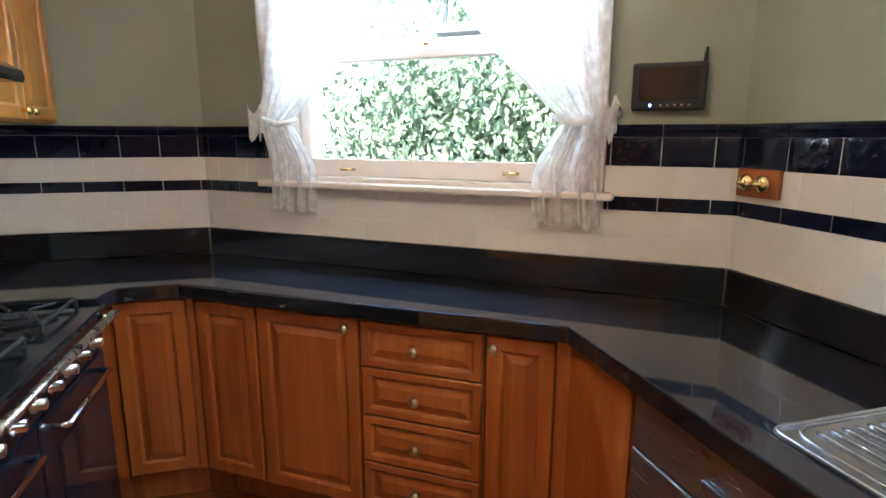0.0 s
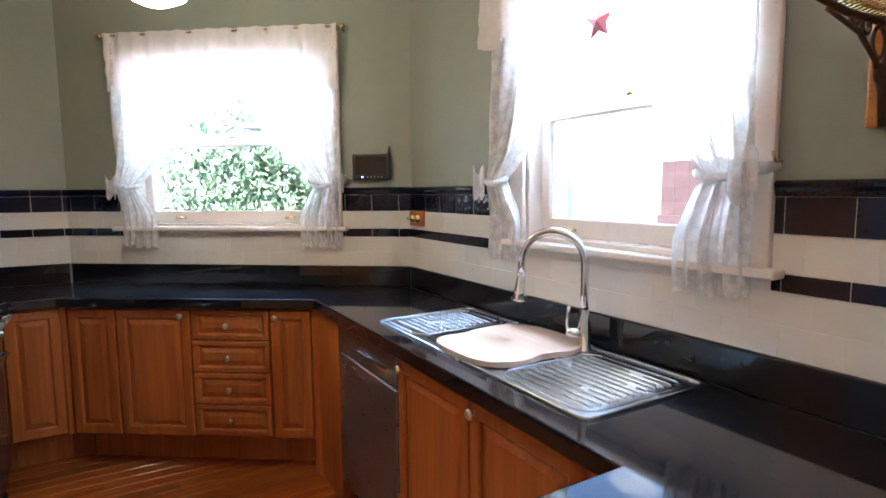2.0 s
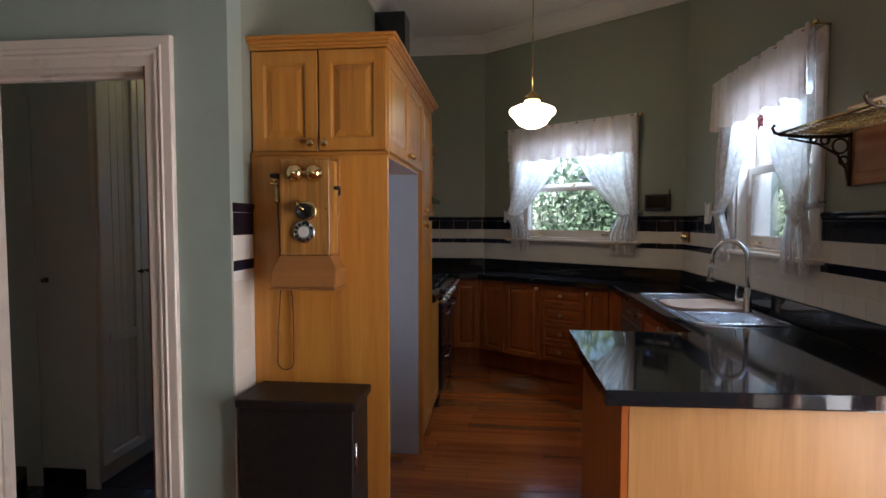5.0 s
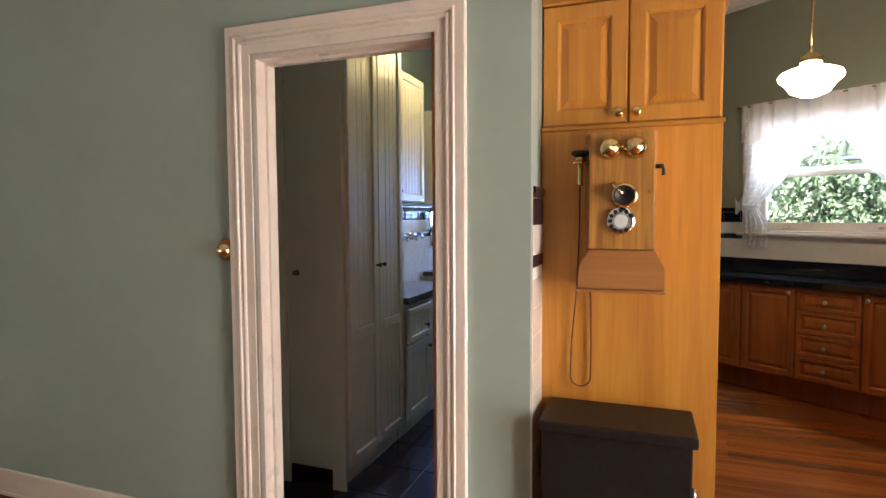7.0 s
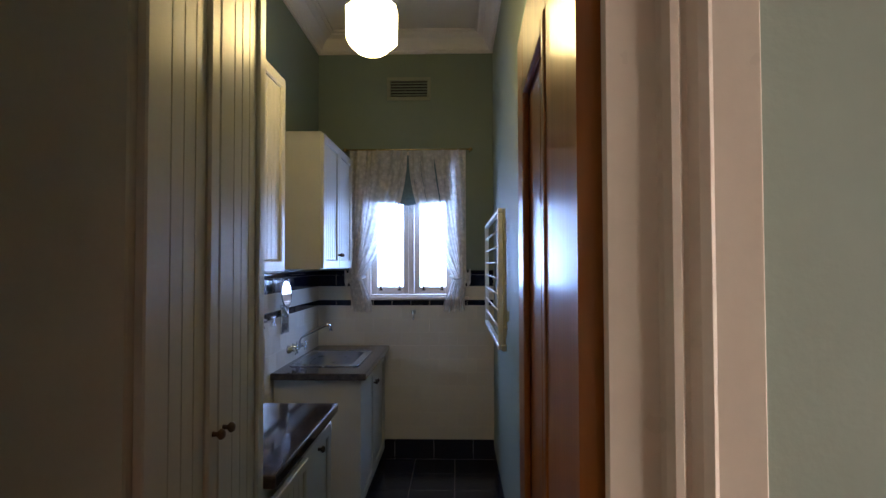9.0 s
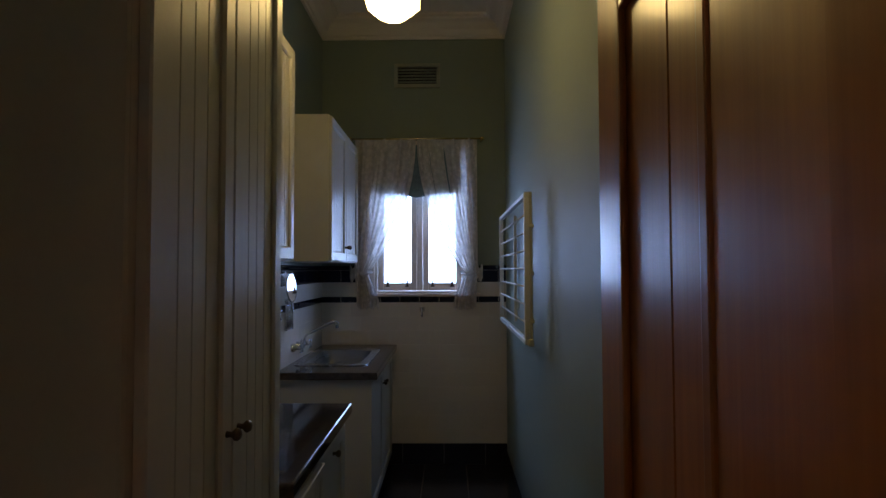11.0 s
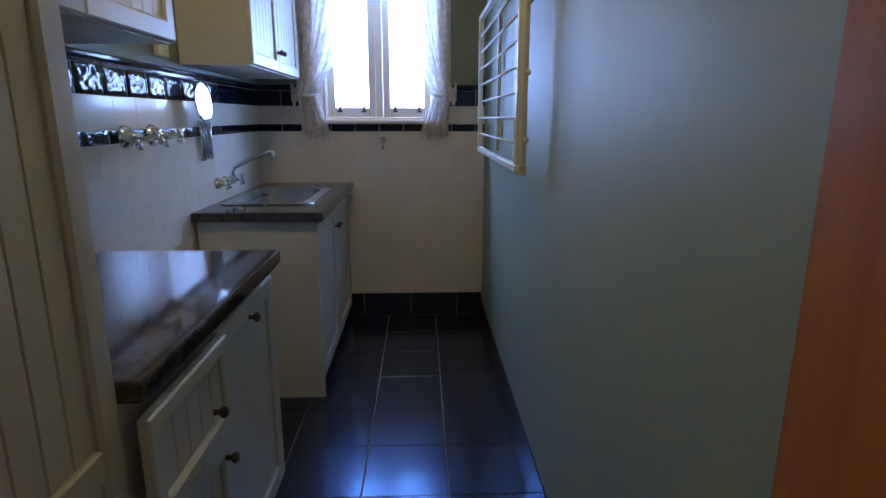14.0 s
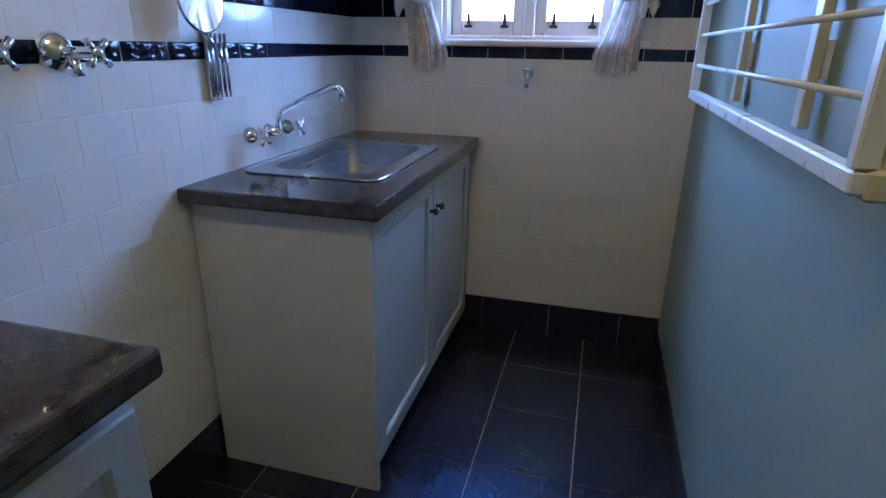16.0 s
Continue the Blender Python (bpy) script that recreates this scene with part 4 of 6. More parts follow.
def lace_curtain(m, x0, x1, ztop, zval, ztie, zbot, label, y=-0.07, valance=True, seed=1, inner=0.03, gather=0.17, taper=None):
    """A pair of tied back lace drapes on a brass rod, with a gathered valance."""
    c = thing("lace_curtain", label, "curtain", m)
    rng = random.Random(seed)
    ph = [rng.uniform(0, 6) for _ in range(8)]
    part("rod", tube(B(), [(x0 - 0.025, y, ztop - 0.012), (x1 + 0.025, y, ztop - 0.012)], 0.007, 10), BRASS, c, "brass rod", True)
    for x in (x0 - 0.028, x1 + 0.028):
        part("finial", lathe(B(), [(0, -0.016), (0.012, -0.01), (0.016, 0), (0.012, 0.01), (0, 0.016)], Matrix.Translation((x, y, ztop - 0.012)), 10), BRASS, c, "brass finial", True)
        part("bracket", tube(B(), [(x * 0.985 + (x0 + x1) * 0.0075, y, ztop - 0.012), (x * 0.985 + (x0 + x1) * 0.0075, -0.001, ztop - 0.02)], 0.006, 8), BRASS, c, "brass bracket", True)
    w = x1 - x0
    mid = (x0 + x1) / 2
    if valance:
        for a, b in ((x0, mid + 0.005), (mid - 0.005, x1)):
            def val(u, v, a=a, b=b):
                x = a + (b - a) * u
                d = 0.016 * math.sin(34 * x + ph[0] + 1.4 * math.sin(9 * x)) * (0.35 + v) + 0.008 * math.sin(71 * x + ph[1])
                return (x + 0.006 * math.sin(20 * v + 30 * x), y - 0.014 + d, ztop - (ztop - zval) * v - (0.012 * math.sin(31 * x) if v > 0.9 else 0))
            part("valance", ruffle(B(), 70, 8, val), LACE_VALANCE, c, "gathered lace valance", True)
    for side in (0, 1):
        xo = x0 + 0.012 if side == 0 else x1 - 0.012
        xi = mid - inner if side == 0 else mid + inner
        s = 1 if side == 0 else -1
        top = ztop - 0.01

        def drape(u, v, xo=xo, xi=xi, s=s, side=side):
            z = top - (top - zbot) * v
            k = (top - z) / (top - ztie)
            if k <= 1:
                full = abs(xi - xo)
                wd = full + (gather * 0.62 - full) * (k ** taper if taper else 1 - (1 - k) ** 1.4)
                sag = 0.0
            else:
                wd = gather * (0.62 + 0.38 * min(1, (k - 1) * 5))
                sag = 0.012 * math.sin(7 * (k - 1))
            x = xo + s * (wd * u + sag)
            amp = 0.02 - 0.006 * min(k, 1)
            d = amp * math.sin(27 * u + ph[2 + side] + 1.5 * math.sin(5 * v) + 2.0 * math.sin(6.5 * u + ph[6])) + 0.009 * math.sin(61 * u + ph[4] + 7 * v + 2 * math.sin(11 * u + ph[7]))
            return (x, y + 0.018 + d - 0.02 * max(0, 1 - abs(k - 1) * 6), z + 0.012 * math.sin(24 * u) * (v > 0.97))
        part("drape", ruffle(B(), 54, 44, drape), LACE, c, "", True)
        bm = tube(B(), [(xo - s * 0.03, -0.004, ztie + 0.02), (xo + s * 0.02, y - 0.012, ztie + 0.004), (xo + s * gather * 0.45, y - 0.035, ztie - 0.012), (xo + s * gather * 0.72, y - 0.005, ztie + 0.006), (xo + s * gather * 0.45, y + 0.03, ztie + 0.015), (xo - s * 0.03, -0.004, ztie + 0.024)], 0.014, 8)
        part("tie_back", bm, LACE, c, "lace tie", True)
        part("bow", ruffle(B(), 12, 6, lambda u, v, xo=xo, s=s: (xo - s * 0.035 + s * 0.07 * u, y - 0.03 - 0.02 * math.sin(9 * u), ztie + 0.05 - 0.11 * v + 0.02 * math.sin(14 * u + v))), LACE, c, "lace bow", True)
        part("hook", tube(B(), [(xo - s * 0.035, 0, ztie + 0.03), (xo - s * 0.035, -0.03, ztie + 0.03), (xo - s * 0.03, -0.035, ztie + 0.055)], 0.004, 6), BRASS, c, "brass hook", True)
    return c


lace_curtain(wall_window.matrix_basis.copy(), 0.36, 1.70, 2.345, 2.02, 1.50, 1.155, "white lace curtains tied back at the garden window", seed=3, gather=0.22, inner=0.0, taper=1.9)
lace_curtain(wall_right.matrix_basis.copy(), CB[1] - 1.24, CB[1] - 0.09, 2.345, 2.03, 1.50, 1.19, "white lace curtains tied back at the sink window", seed=8, gather=0.2, inner=0.0, taper=1.9)
def star(bm, r, t):
    """A five pointed padded star in the x z plane."""
    rim = [bm.verts.new((r * (1 if i % 2 == 0 else 0.48) * math.sin(math.pi * i / 5), 0, r * (1 if i % 2 == 0 else 0.48) * math.cos(math.pi * i / 5))) for i in range(10)]
    tips = [bm.verts.new((0, y, 0)) for y in (-t, t)]
    for i in range(10):
        bm.faces.new((rim[i], rim[(i + 1) % 10], tips[0]))
        bm.faces.new((rim[(i + 1) % 10], rim[i], tips[1]))
    return bm


for host, hole in ((wall_right, W2),):
    xm = (hole[0] + hole[2]) / 2
    orn = thing("window_ornament", "dusty red padded star hanging at the window", "ornament", host.matrix_basis @ pose(xm - 0.03, -0.045, 2.0))
    part("star", star(B(), 0.065, 0.014), RED, orn)
    part("cord", tube(B(), [(0, 0, 0.06), (0, 0, 0.2), (0, -0.025, 0.333)], 0.0016, 5), RUBBER, orn)

# ---------------------------------------------------------------- pendant lamp
pl = thing("pendant_lamp", "lit white opal glass schoolhouse pendant on a brass rod", "lamp", pose(1.475, 1.616, 2.239))
part("shade", lathe(B(), [(0, -0.105), (0.05, -0.102), (0.105, -0.075), (0.135, -0.03), (0.168, 0.0), (0.175, 0.02), (0.165, 0.04), (0.12, 0.062), (0.075, 0.075), (0.06, 0.085), (0.055, 0.1)], seg=36), LAMPGLASS, pl, "glowing opal glass bowl", True)
part("gallery", lathe(B(), [(0.06, 0.098), (0.066, 0.102), (0.062, 0.13), (0.03, 0.155), (0.012, 0.175), (0.0, 0.178)], seg=24), BRASS, pl, "brass gallery", True)
part("rod", tube(B(), [(0, 0, 0.16), (0, 0, CEIL_K - 2.239 - 0.02)], 0.006, 8), BRASS, pl, "brass rod", True)
part("ceiling_rose", lathe(B(), [(0.06, -0.002), (0.055, -0.02), (0.02, -0.04), (0, -0.045)], Matrix.Translation((0, 0, CEIL_K - 2.239)), 20), BRASS, pl, "brass ceiling rose", True)

# ---------------------------------------------------------------- monitor, sockets, rack
mon = thing("intercom_monitor", "small black wall monitor with an aerial", "monitor", wall_window.matrix_basis.copy())
part("case", box(B(), 1.755, -0.035, 1.525, 1.965, -0.001, 1.665, 0.008, 2), BLACKM, mon)
part("screen", bx(1.775, -0.037, 1.555, 1.945, -0.0352, 1.65), BLACK, mon, "dark glass screen")
part("aerial", tube(B(), [(1.955, -0.015, 1.66), (1.958, -0.015, 1.705)], [0.006, 0.004], 8), BLACKM, mon, "", True)
part("indicator_light", lathe(B(), [(0.004, 0), (0, 0.002)], Matrix.Translation((1.81, -0.0352, 1.54)) @ pose(0, 0, 0, 90), 10), glow("blue indicator", (0.1, 0.25, 1.0), 4.0), mon, "blue light")
for i in range(5):
    part("button", lathe(B(), [(0.004, 0), (0, 0.002)], Matrix.Translation((1.84 + 0.02 * i, -0.0352, 1.54)) @ pose(0, 0, 0, 90), 8), PEWTER, mon)


def switch_plate(m, w, h, knobs, label, hole=False):
    s = thing("power_point", label, "socket", m, "brass and timber switch plates")
    part("plate", box(B(), 0, -0.022, 0, w, -0.0005, h, 0.005, 2), BASEX, s)
    for x in knobs:
        part("dome", lathe(B(), [(0.026, 0), (0.026, 0.004), (0.022, 0.014), (0.012, 0.02), (0.007, 0.022), (0.006, 0.034), (0.003, 0.037), (0, 0.037)], Matrix.Translation((x, -0.022, h / 2)) @ pose(0, 0, 0, 90), 18), BRASS, s, "polished brass dome switch", True)
    if hole:
        part("outlet", lathe(B(), [(0.028, 0), (0.028, 0.006), (0.022, 0.008), (0, 0.004)], Matrix.Translation((0.035, -0.022, h / 2)) @ pose(0, 0, 0, 90), 18), BLACKM, s, "dark round outlet", True)
    return s


wr = wall_right.matrix_basis
switch_plate(wr @ pose(CB[1] + 0.455, 0, 1.24), 0.155, 0.082, [0.11], "timber plate with brass switch and dark outlet", True)
switch_plate(wr @ pose(CB[1] + 0.645, 0, 1.24), 0.155, 0.082, [0.045, 0.105], "timber plate with two brass dome switches")
switch_plate(wr @ pose(0.016, 0, 1.275), 0.15, 0.082, [0.04, 0.1], "timber plate with brass switches beside the corner")

rk = thing("luggage_rack", "cast iron luggage rack with brass net on timber board", "rack", wr @ pose(CB[1] + 0.11, 0, 1.59))
RACKW = wood("varnished rack board timber", (0.50, 0.20, 0.04), (0.34, 0.115, 0.02), 0.32, 0.35, along="x")
part("board", box(B(), 0.0, -0.022, 0.0, 0.675, -0.0005, 0.335, 0.006, 2), RACKW, rk, "honey timber backing board")
part("board_panel", box(B(), 0.07, -0.026, 0.05, 0.605, -0.0225, 0.285, 0.003), RACKW, rk)
for x in (0.035, 0.64):
    bm = B()
    arm = [(x, -0.026, 0.21), (x, -0.10, 0.205), (x, -0.2, 0.205), (x, -0.30, 0.215), (x, -0.325, 0.225), (x, -0.335, 0.245), (x, -0.325, 0.255)]
    tube(bm, arm, [0.009, 0.008, 0.0075, 0.007, 0.007, 0.006, 0.007], 8)
    tube(bm, [(x, -0.03, 0.02), (x, -0.04, 0.07), (x, -0.075, 0.13), (x, -0.15, 0.175), (x, -0.27, 0.20)], [0.008, 0.007, 0.006, 0.0055, 0.0045], 8)
    tube(bm, [(x, -0.028, 0.0), (x, -0.028, 0.30)], 0.008, 8)
    for cy, cz, r in ((-0.065, 0.165, 0.03), (-0.125, 0.19, 0.016), (-0.05, 0.105, 0.018), (-0.17, 0.195, 0.012)):
        ring = arc((x, cy, cz), r, 0, 360, 14, "yz")
        tube(bm, ring, 0.005, 6)
    tube(bm, [(x, -0.028, 0.30), (x, -0.05, 0.285), (x, -0.12, 0.245), (x, -0.22, 0.225)], [0.009, 0.007, 0.006, 0.005], 6)
    part("bracket", bm, IRON, rk, "pierced cast iron bracket", True)
part("front_rail", tube(B(), [(0.02, -0.30, 0.222), (0.655, -0.30, 0.222)], 0.007, 8), BRASS, rk, "", True)
part("rear_rail", tube(B(), [(0.02, -0.05, 0.225), (0.655, -0.05, 0.225)], 0.006, 8), BRASS, rk, "", True)
for i in range(13):
    yy = -0.07 - 0.017 * i
    part("net_wire", tube(B(), [(0.035 + 0.605 * k / 30, yy + 0.004 * (-1) ** k, 0.214 + 0.001 * math.sin(k)) for k in range(31)], 0.003, 5), BRASS, rk, "", True)
for i in range(15):
    xx = 0.06 + 0.04 * i
    part("net_cord", tube(B(), [(xx, -0.05, 0.222), (xx + 0.01, -0.17, 0.210), (xx, -0.30, 0.218)], 0.0018, 5), BRASS, rk, "", True)

# ---------------------------------------------------------------- old telephone, dark chest, switch
ph = thing("wall_telephone", "antique oak wall telephone with brass bells", "telephone", pose(0.345, -0.3305, 1.165))
part("back_board", box(B(), -0.005, -0.02, 0.0, 0.232, -0.0005, 0.54, 0.005, 2), PHONES, ph, "dark red brown backing board")
part("side_board", box(B(), -0.004, -0.034, 0.012, 0.012, -0.0202, 0.5, 0.003), PHONES, ph, "dark red brown backing strip")
part("case", box(B(), 0.019, -0.14, 0.14, 0.226, -0.0205, 0.527, 0.007, 3), PHONEW, ph, "figured oak case")
bm = B()
outline = [(-0.011, 0.012), (0.258, 0.012), (0.258, 0.085), (0.226, 0.139), (0.022, 0.139), (-0.011, 0.085)]
rows = [[bm.verts.new((x, y - sl * (0.139 - z), z)) for x, z in outline] for y, sl in ((-0.0205, 0.0), (-0.145, 0.22))]
for i in range(6):
    bm.faces.new((rows[0][i], rows[0][(i + 1) % 6], rows[1][(i + 1) % 6], rows[1][i]))
bm.faces.new(rows[0])
bm.faces.new(rows[1][::-1])
bmesh.ops.recalc_face_normals(bm, faces=bm.faces[:])
bmesh.ops.bevel(bm, geom=bm.edges[:], offset=0.003, segments=2, affect="EDGES")
part("writing_slope", bm, PHONES, ph, "sloping oak shelf with clipped corners")
part("shelf_lip", box(B(), -0.014, -0.186, 0.002, 0.261, -0.0205, 0.0118, 0.004, 2), PHONES, ph)
front = lambda x, z, y=-0.14: Matrix.Translation((x, y, z)) @ pose(0, 0, 0, 90)
for x in (0.087, 0.165):
    part("bell", lathe(B(), [(0, 0.04), (0.005, 0.0395), (0.006, 0.036), (0.016, 0.033), (0.028, 0.024), (0.035, 0.011), (0.037, 0.004), (0.035, 0.002)], front(x, 0.472), 26), BRASS, ph, "polished brass bell", True)
part("clapper", lathe(B(), [(0.007, 0), (0.007, 0.012), (0, 0.014)], front(0.126, 0.472), 10), BRASS, ph, "", True)
mp = part("mouthpiece_ring", lathe(B(), [(0.042, 0), (0.042, 0.004), (0.038, 0.008), (0.03, 0.01), (0.018, 0.01)], front(0.133, 0.318), 28), BRASS, ph, "", True)
part("mouthpiece", lathe(B(), [(0.016, 0.0), (0.016, 0.02), (0.022, 0.03), (0.03, 0.038), (0.032, 0.04), (0.028, 0.037), (0.014, 0.027), (0, 0.024)], front(0.133, 0.318), 24), BLACKM, mp, "black horn", True)
part("arm", tube(B(), [(0.098, -0.141, 0.355), (0.1, -0.155, 0.35), (0.115, -0.17, 0.335), (0.128, -0.17, 0.322)], [0.009, 0.008, 0.007, 0.008], 10), BRASS, mp, "brass bracket", True)
dl = part("dial", lathe(B(), [(0.046, 0), (0.046, 0.006), (0.043, 0.012), (0.025, 0.0135), (0, 0.0135)], front(0.123, 0.235), 28), CHROME, ph, "chrome finger dial", True)
part("dial_centre", lathe(B(), [(0.022, 0.014), (0.022, 0.0155), (0, 0.0165)], front(0.123, 0.235), 20), PLASTIC, dl, "white card")
for k in range(10):
    a = radians(30 + 30 * k)
    part("finger_hole", lathe(B(), [(0.0065, 0.0125), (0.0065, 0.0148), (0, 0.0149)], front(0.123 + 0.034 * math.cos(a), 0.235 + 0.034 * math.sin(a)), 10), BLACKM, dl)
part("finger_stop", tube(B(), [(0.155, -0.142, 0.205), (0.155, -0.158, 0.205), (0.146, -0.158, 0.212)], 0.0025, 6), CHROME, dl, "", True)
part("keyhole", lathe(B(), [(0.006, 0), (0.004, 0.004), (0, 0.004)], front(0.211, 0.33), 10), BRASS, ph)
cr = part("crank", tube(B(), [(0.2265, -0.075, 0.415), (0.252, -0.075, 0.415)], 0.008, 10), BLACKM, ph, "", True)
part("crank_handle", tube(B(), [(0.249, -0.075, 0.415), (0.252, -0.085, 0.40), (0.252, -0.09, 0.385)], [0.005, 0.005, 0.007], 8), BLACKM, cr, "", True)
rc = part("receiver", tube(B(), [(-0.016, -0.075, 0.458), (-0.016, -0.075, 0.445), (-0.016, -0.075, 0.43), (-0.016, -0.075, 0.378), (-0.016, -0.075, 0.362), (-0.016, -0.075, 0.355)], [0.02, 0.018, 0.0095, 0.0095, 0.011, 0.0135], 14), BRASS, ph, "brass receiver", True)
part("earpiece", lathe(B(), [(0, 0.459), (0.027, 0.459), (0.031, 0.464), (0.031, 0.472), (0.026, 0.476), (0, 0.476)], Matrix.Translation((-0.016, -0.075, 0)), 18), BLACKM, rc, "black earpiece", True)
part("receiver_hook", tube(B(), [(0.019, -0.07, 0.437), (0.004, -0.07, 0.434), (-0.003, -0.09, 0.434), (-0.018, -0.094, 0.434), (-0.034, -0.09, 0.434), (-0.04, -0.075, 0.438)], 0.0045, 8), BRASS, ph, "", True)
cord = [(-0.016, -0.075, 0.355), (-0.02, -0.05, 0.2), (-0.03, -0.02, 0.0), (-0.048, -0.012, -0.2)] + arc((-0.016, -0.012, -0.33), 0.036, 180, 360, 10) + [(0.021, -0.012, -0.2), (0.018, -0.012, -0.05), (0.016, -0.03, 0.0)]
part("cord", tube(B(), cord, 0.0028, 6), RUBBER, ph, "dark red woven cord", True)

chest = thing("dark_chest", "black stained timber chest beside the fridge panel", "chest")
part("body", box(B(), KL + 0.052, -0.58, 0.0, 0.69, -0.345, 0.712, 0.004), DARKWOOD, chest)
part("lid", box(B(), KL + 0.042, -0.60, 0.7125, 0.705, -0.335, 0.748, 0.008, 2), DARKWOOD, chest)
part("hinge", tube(B(), [(0.697, -0.565, 0.46), (0.697, -0.565, 0.58)], 0.006, 8), CHROME, chest, "thin bright metal strip", True)

sw = thing("light_switch", "brass light switch on a round timber block", "switch", pose(-1.088, DY, 1.283, 90))
part("block", lathe(B(), [(0.044, 0.0005), (0.044, 0.012), (0.037, 0.02), (0, 0.02)], seg=24), BASEX, sw, "turned timber block", True)
part("dome", lathe(B(), [(0.033, 0.02), (0.032, 0.026), (0.027, 0.036), (0.016, 0.046), (0.009, 0.05), (0.008, 0.06), (0.005, 0.064), (0, 0.065)], seg=20), BRASS, sw, "polished brass dome", True)

# ---------------------------------------------------------------- garden beyond the windows
rng = random.Random(11)


def leaf_mass(name, cx, cy, z0, wx, wy, h, n, label, size=0.07):
    v, f = [], []
    for _ in range(n):
        a, b, c = rng.gauss(0, 0.42), rng.gauss(0, 0.42), rng.random() ** 0.8
        p = Vector((cx + wx * a, cy + wy * b, z0 + h * c * (1 - 0.25 * a * a) + 0.3 * math.sin(5 * a + 3 * b)))
        q = Euler((rng.uniform(0, 6.3), rng.uniform(0, 6.3), rng.uniform(0, 6.3))).to_matrix()
        s = size * rng.uniform(0.6, 1.5)
        i = len(v)
        v += [p + q @ Vector(w) * s for w in ((-0.5, 0, 0), (0, -0.35, 0.1), (0.9, 0, 0), (0, 0.35, 0.1))]
        f.append((i, i + 1, i + 2, i + 3))
    me = bpy.data.meshes.new(name)
    me.from_pydata([tuple(p) for p in v], [], f)
    me.materials.append(LEAF)
    return tagged(new(name, me), label, "hedge", kind="stuff")


leaf_mass("hedge", 3.9, 6.4, -0.3, 2.7, 0.9, 2.7, 34000, "leafy green hedge outside the kitchen window", 0.065)
leaf_mass("shrubbery", 6.0, 9.6, 1.2, 3.4, 1.0, 3.6, 9000, "tall sunlit shrubs behind the hedge", 0.13)
feeder = thing("bird_feeder", "small grey roofed bird feeder hung outside the window", "bird feeder", wall_window.matrix_basis @ pose(1.06, 0.42, 1.86))
bm = B()
rows = [[bm.verts.new((x, y, z)) for y, z in ((-0.1, 0.17), (0.0, 0.255), (0.1, 0.17), (0.0, 0.235))] for x in (-0.14, 0.14)]
for i in range(4):
    bm.faces.new((rows[0][i], rows[0][(i + 1) % 4], rows[1][(i + 1) % 4], rows[1][i]))
bm.faces.new(rows[0])
bm.faces.new(rows[1][::-1])
GREYWOOD = mat("weathered grey timber", (0.22, 0.21, 0.2), 0.85, vary=0.25, scale=20, stretch=(1, 6, 6), bump=0.3)
part("roof", bm, GREYWOOD, feeder)
bm = box(B(), -0.12, -0.08, 0.0, 0.12, 0.08, 0.012)
box(bm, -0.13, -0.09, 0.0005, 0.13, -0.0805, 0.03)
box(bm, -0.13, 0.0805, 0.0005, 0.13, 0.09, 0.03)
part("tray", bm, GREYWOOD, feeder)
for x in (-0.1, 0.1):
    part("post", box(B(), x - 0.008, -0.008, 0.0125, x + 0.008, 0.008, 0.24), GREYWOOD, feeder)
part("hanger", tube(B(), [(0, 0, 0.25), (0, 0, 0.55), (0, -0.03, 0.58), (0, -0.168, 0.58)], 0.004, 6), IRON, feeder, "dark wire hanger", True)
fence = thing("garden_fence", "red brown timber paling fence across the garden", "fence", pose(5.6, -2.5, -0.35, 0, 0, 90))
for i in range(37):
    part("paling", box(B(), 0.14 * i, 0, 0, 0.14 * i + 0.135, 0.02, 2.06, 0.003), BRICK, fence)
for x in (1.2, 2.94, 4.68):
    part("post", box(B(), x - 0.045, -0.09, 0, x + 0.045, -0.001, 2.08, 0.004), CREAM, fence, "pale painted post")
for z in (0.4, 1.5):
    part("rail", bx(0, 0.021, z, 5.175, 0.06, z + 0.08), BRICK, fence)

# ---------------------------------------------------------------- laundry
PX = -0.865                               # front of the tall laundry cupboard
face = lambda x, y: pose(x, y, 0, 0, 0, 90)


def beads(d, x0, z0, x1, z1, rail, y=0.0, t=0.02, mid=None):
    """The narrow boards of a beaded door, each a piece of its own."""
    cuts = [z0 + rail, mid - rail / 2, mid + rail / 2, z1 - rail] if mid else [z0 + rail, z1 - rail]
    n = max(2, round((x1 - x0 - 2 * rail) / 0.055))
    w = (x1 - x0 - 2 * rail) / n
    for za, zb in zip(cuts[::2], cuts[1::2]):
        me = mesh_of("board", box(B(), 0.0008, y + 0.010, za, w - 0.0008, y + t, zb, 0.002), WHITE)
        for i in range(n):
            piece("board", me, d, x0 + rail + w * i, 0, 0)


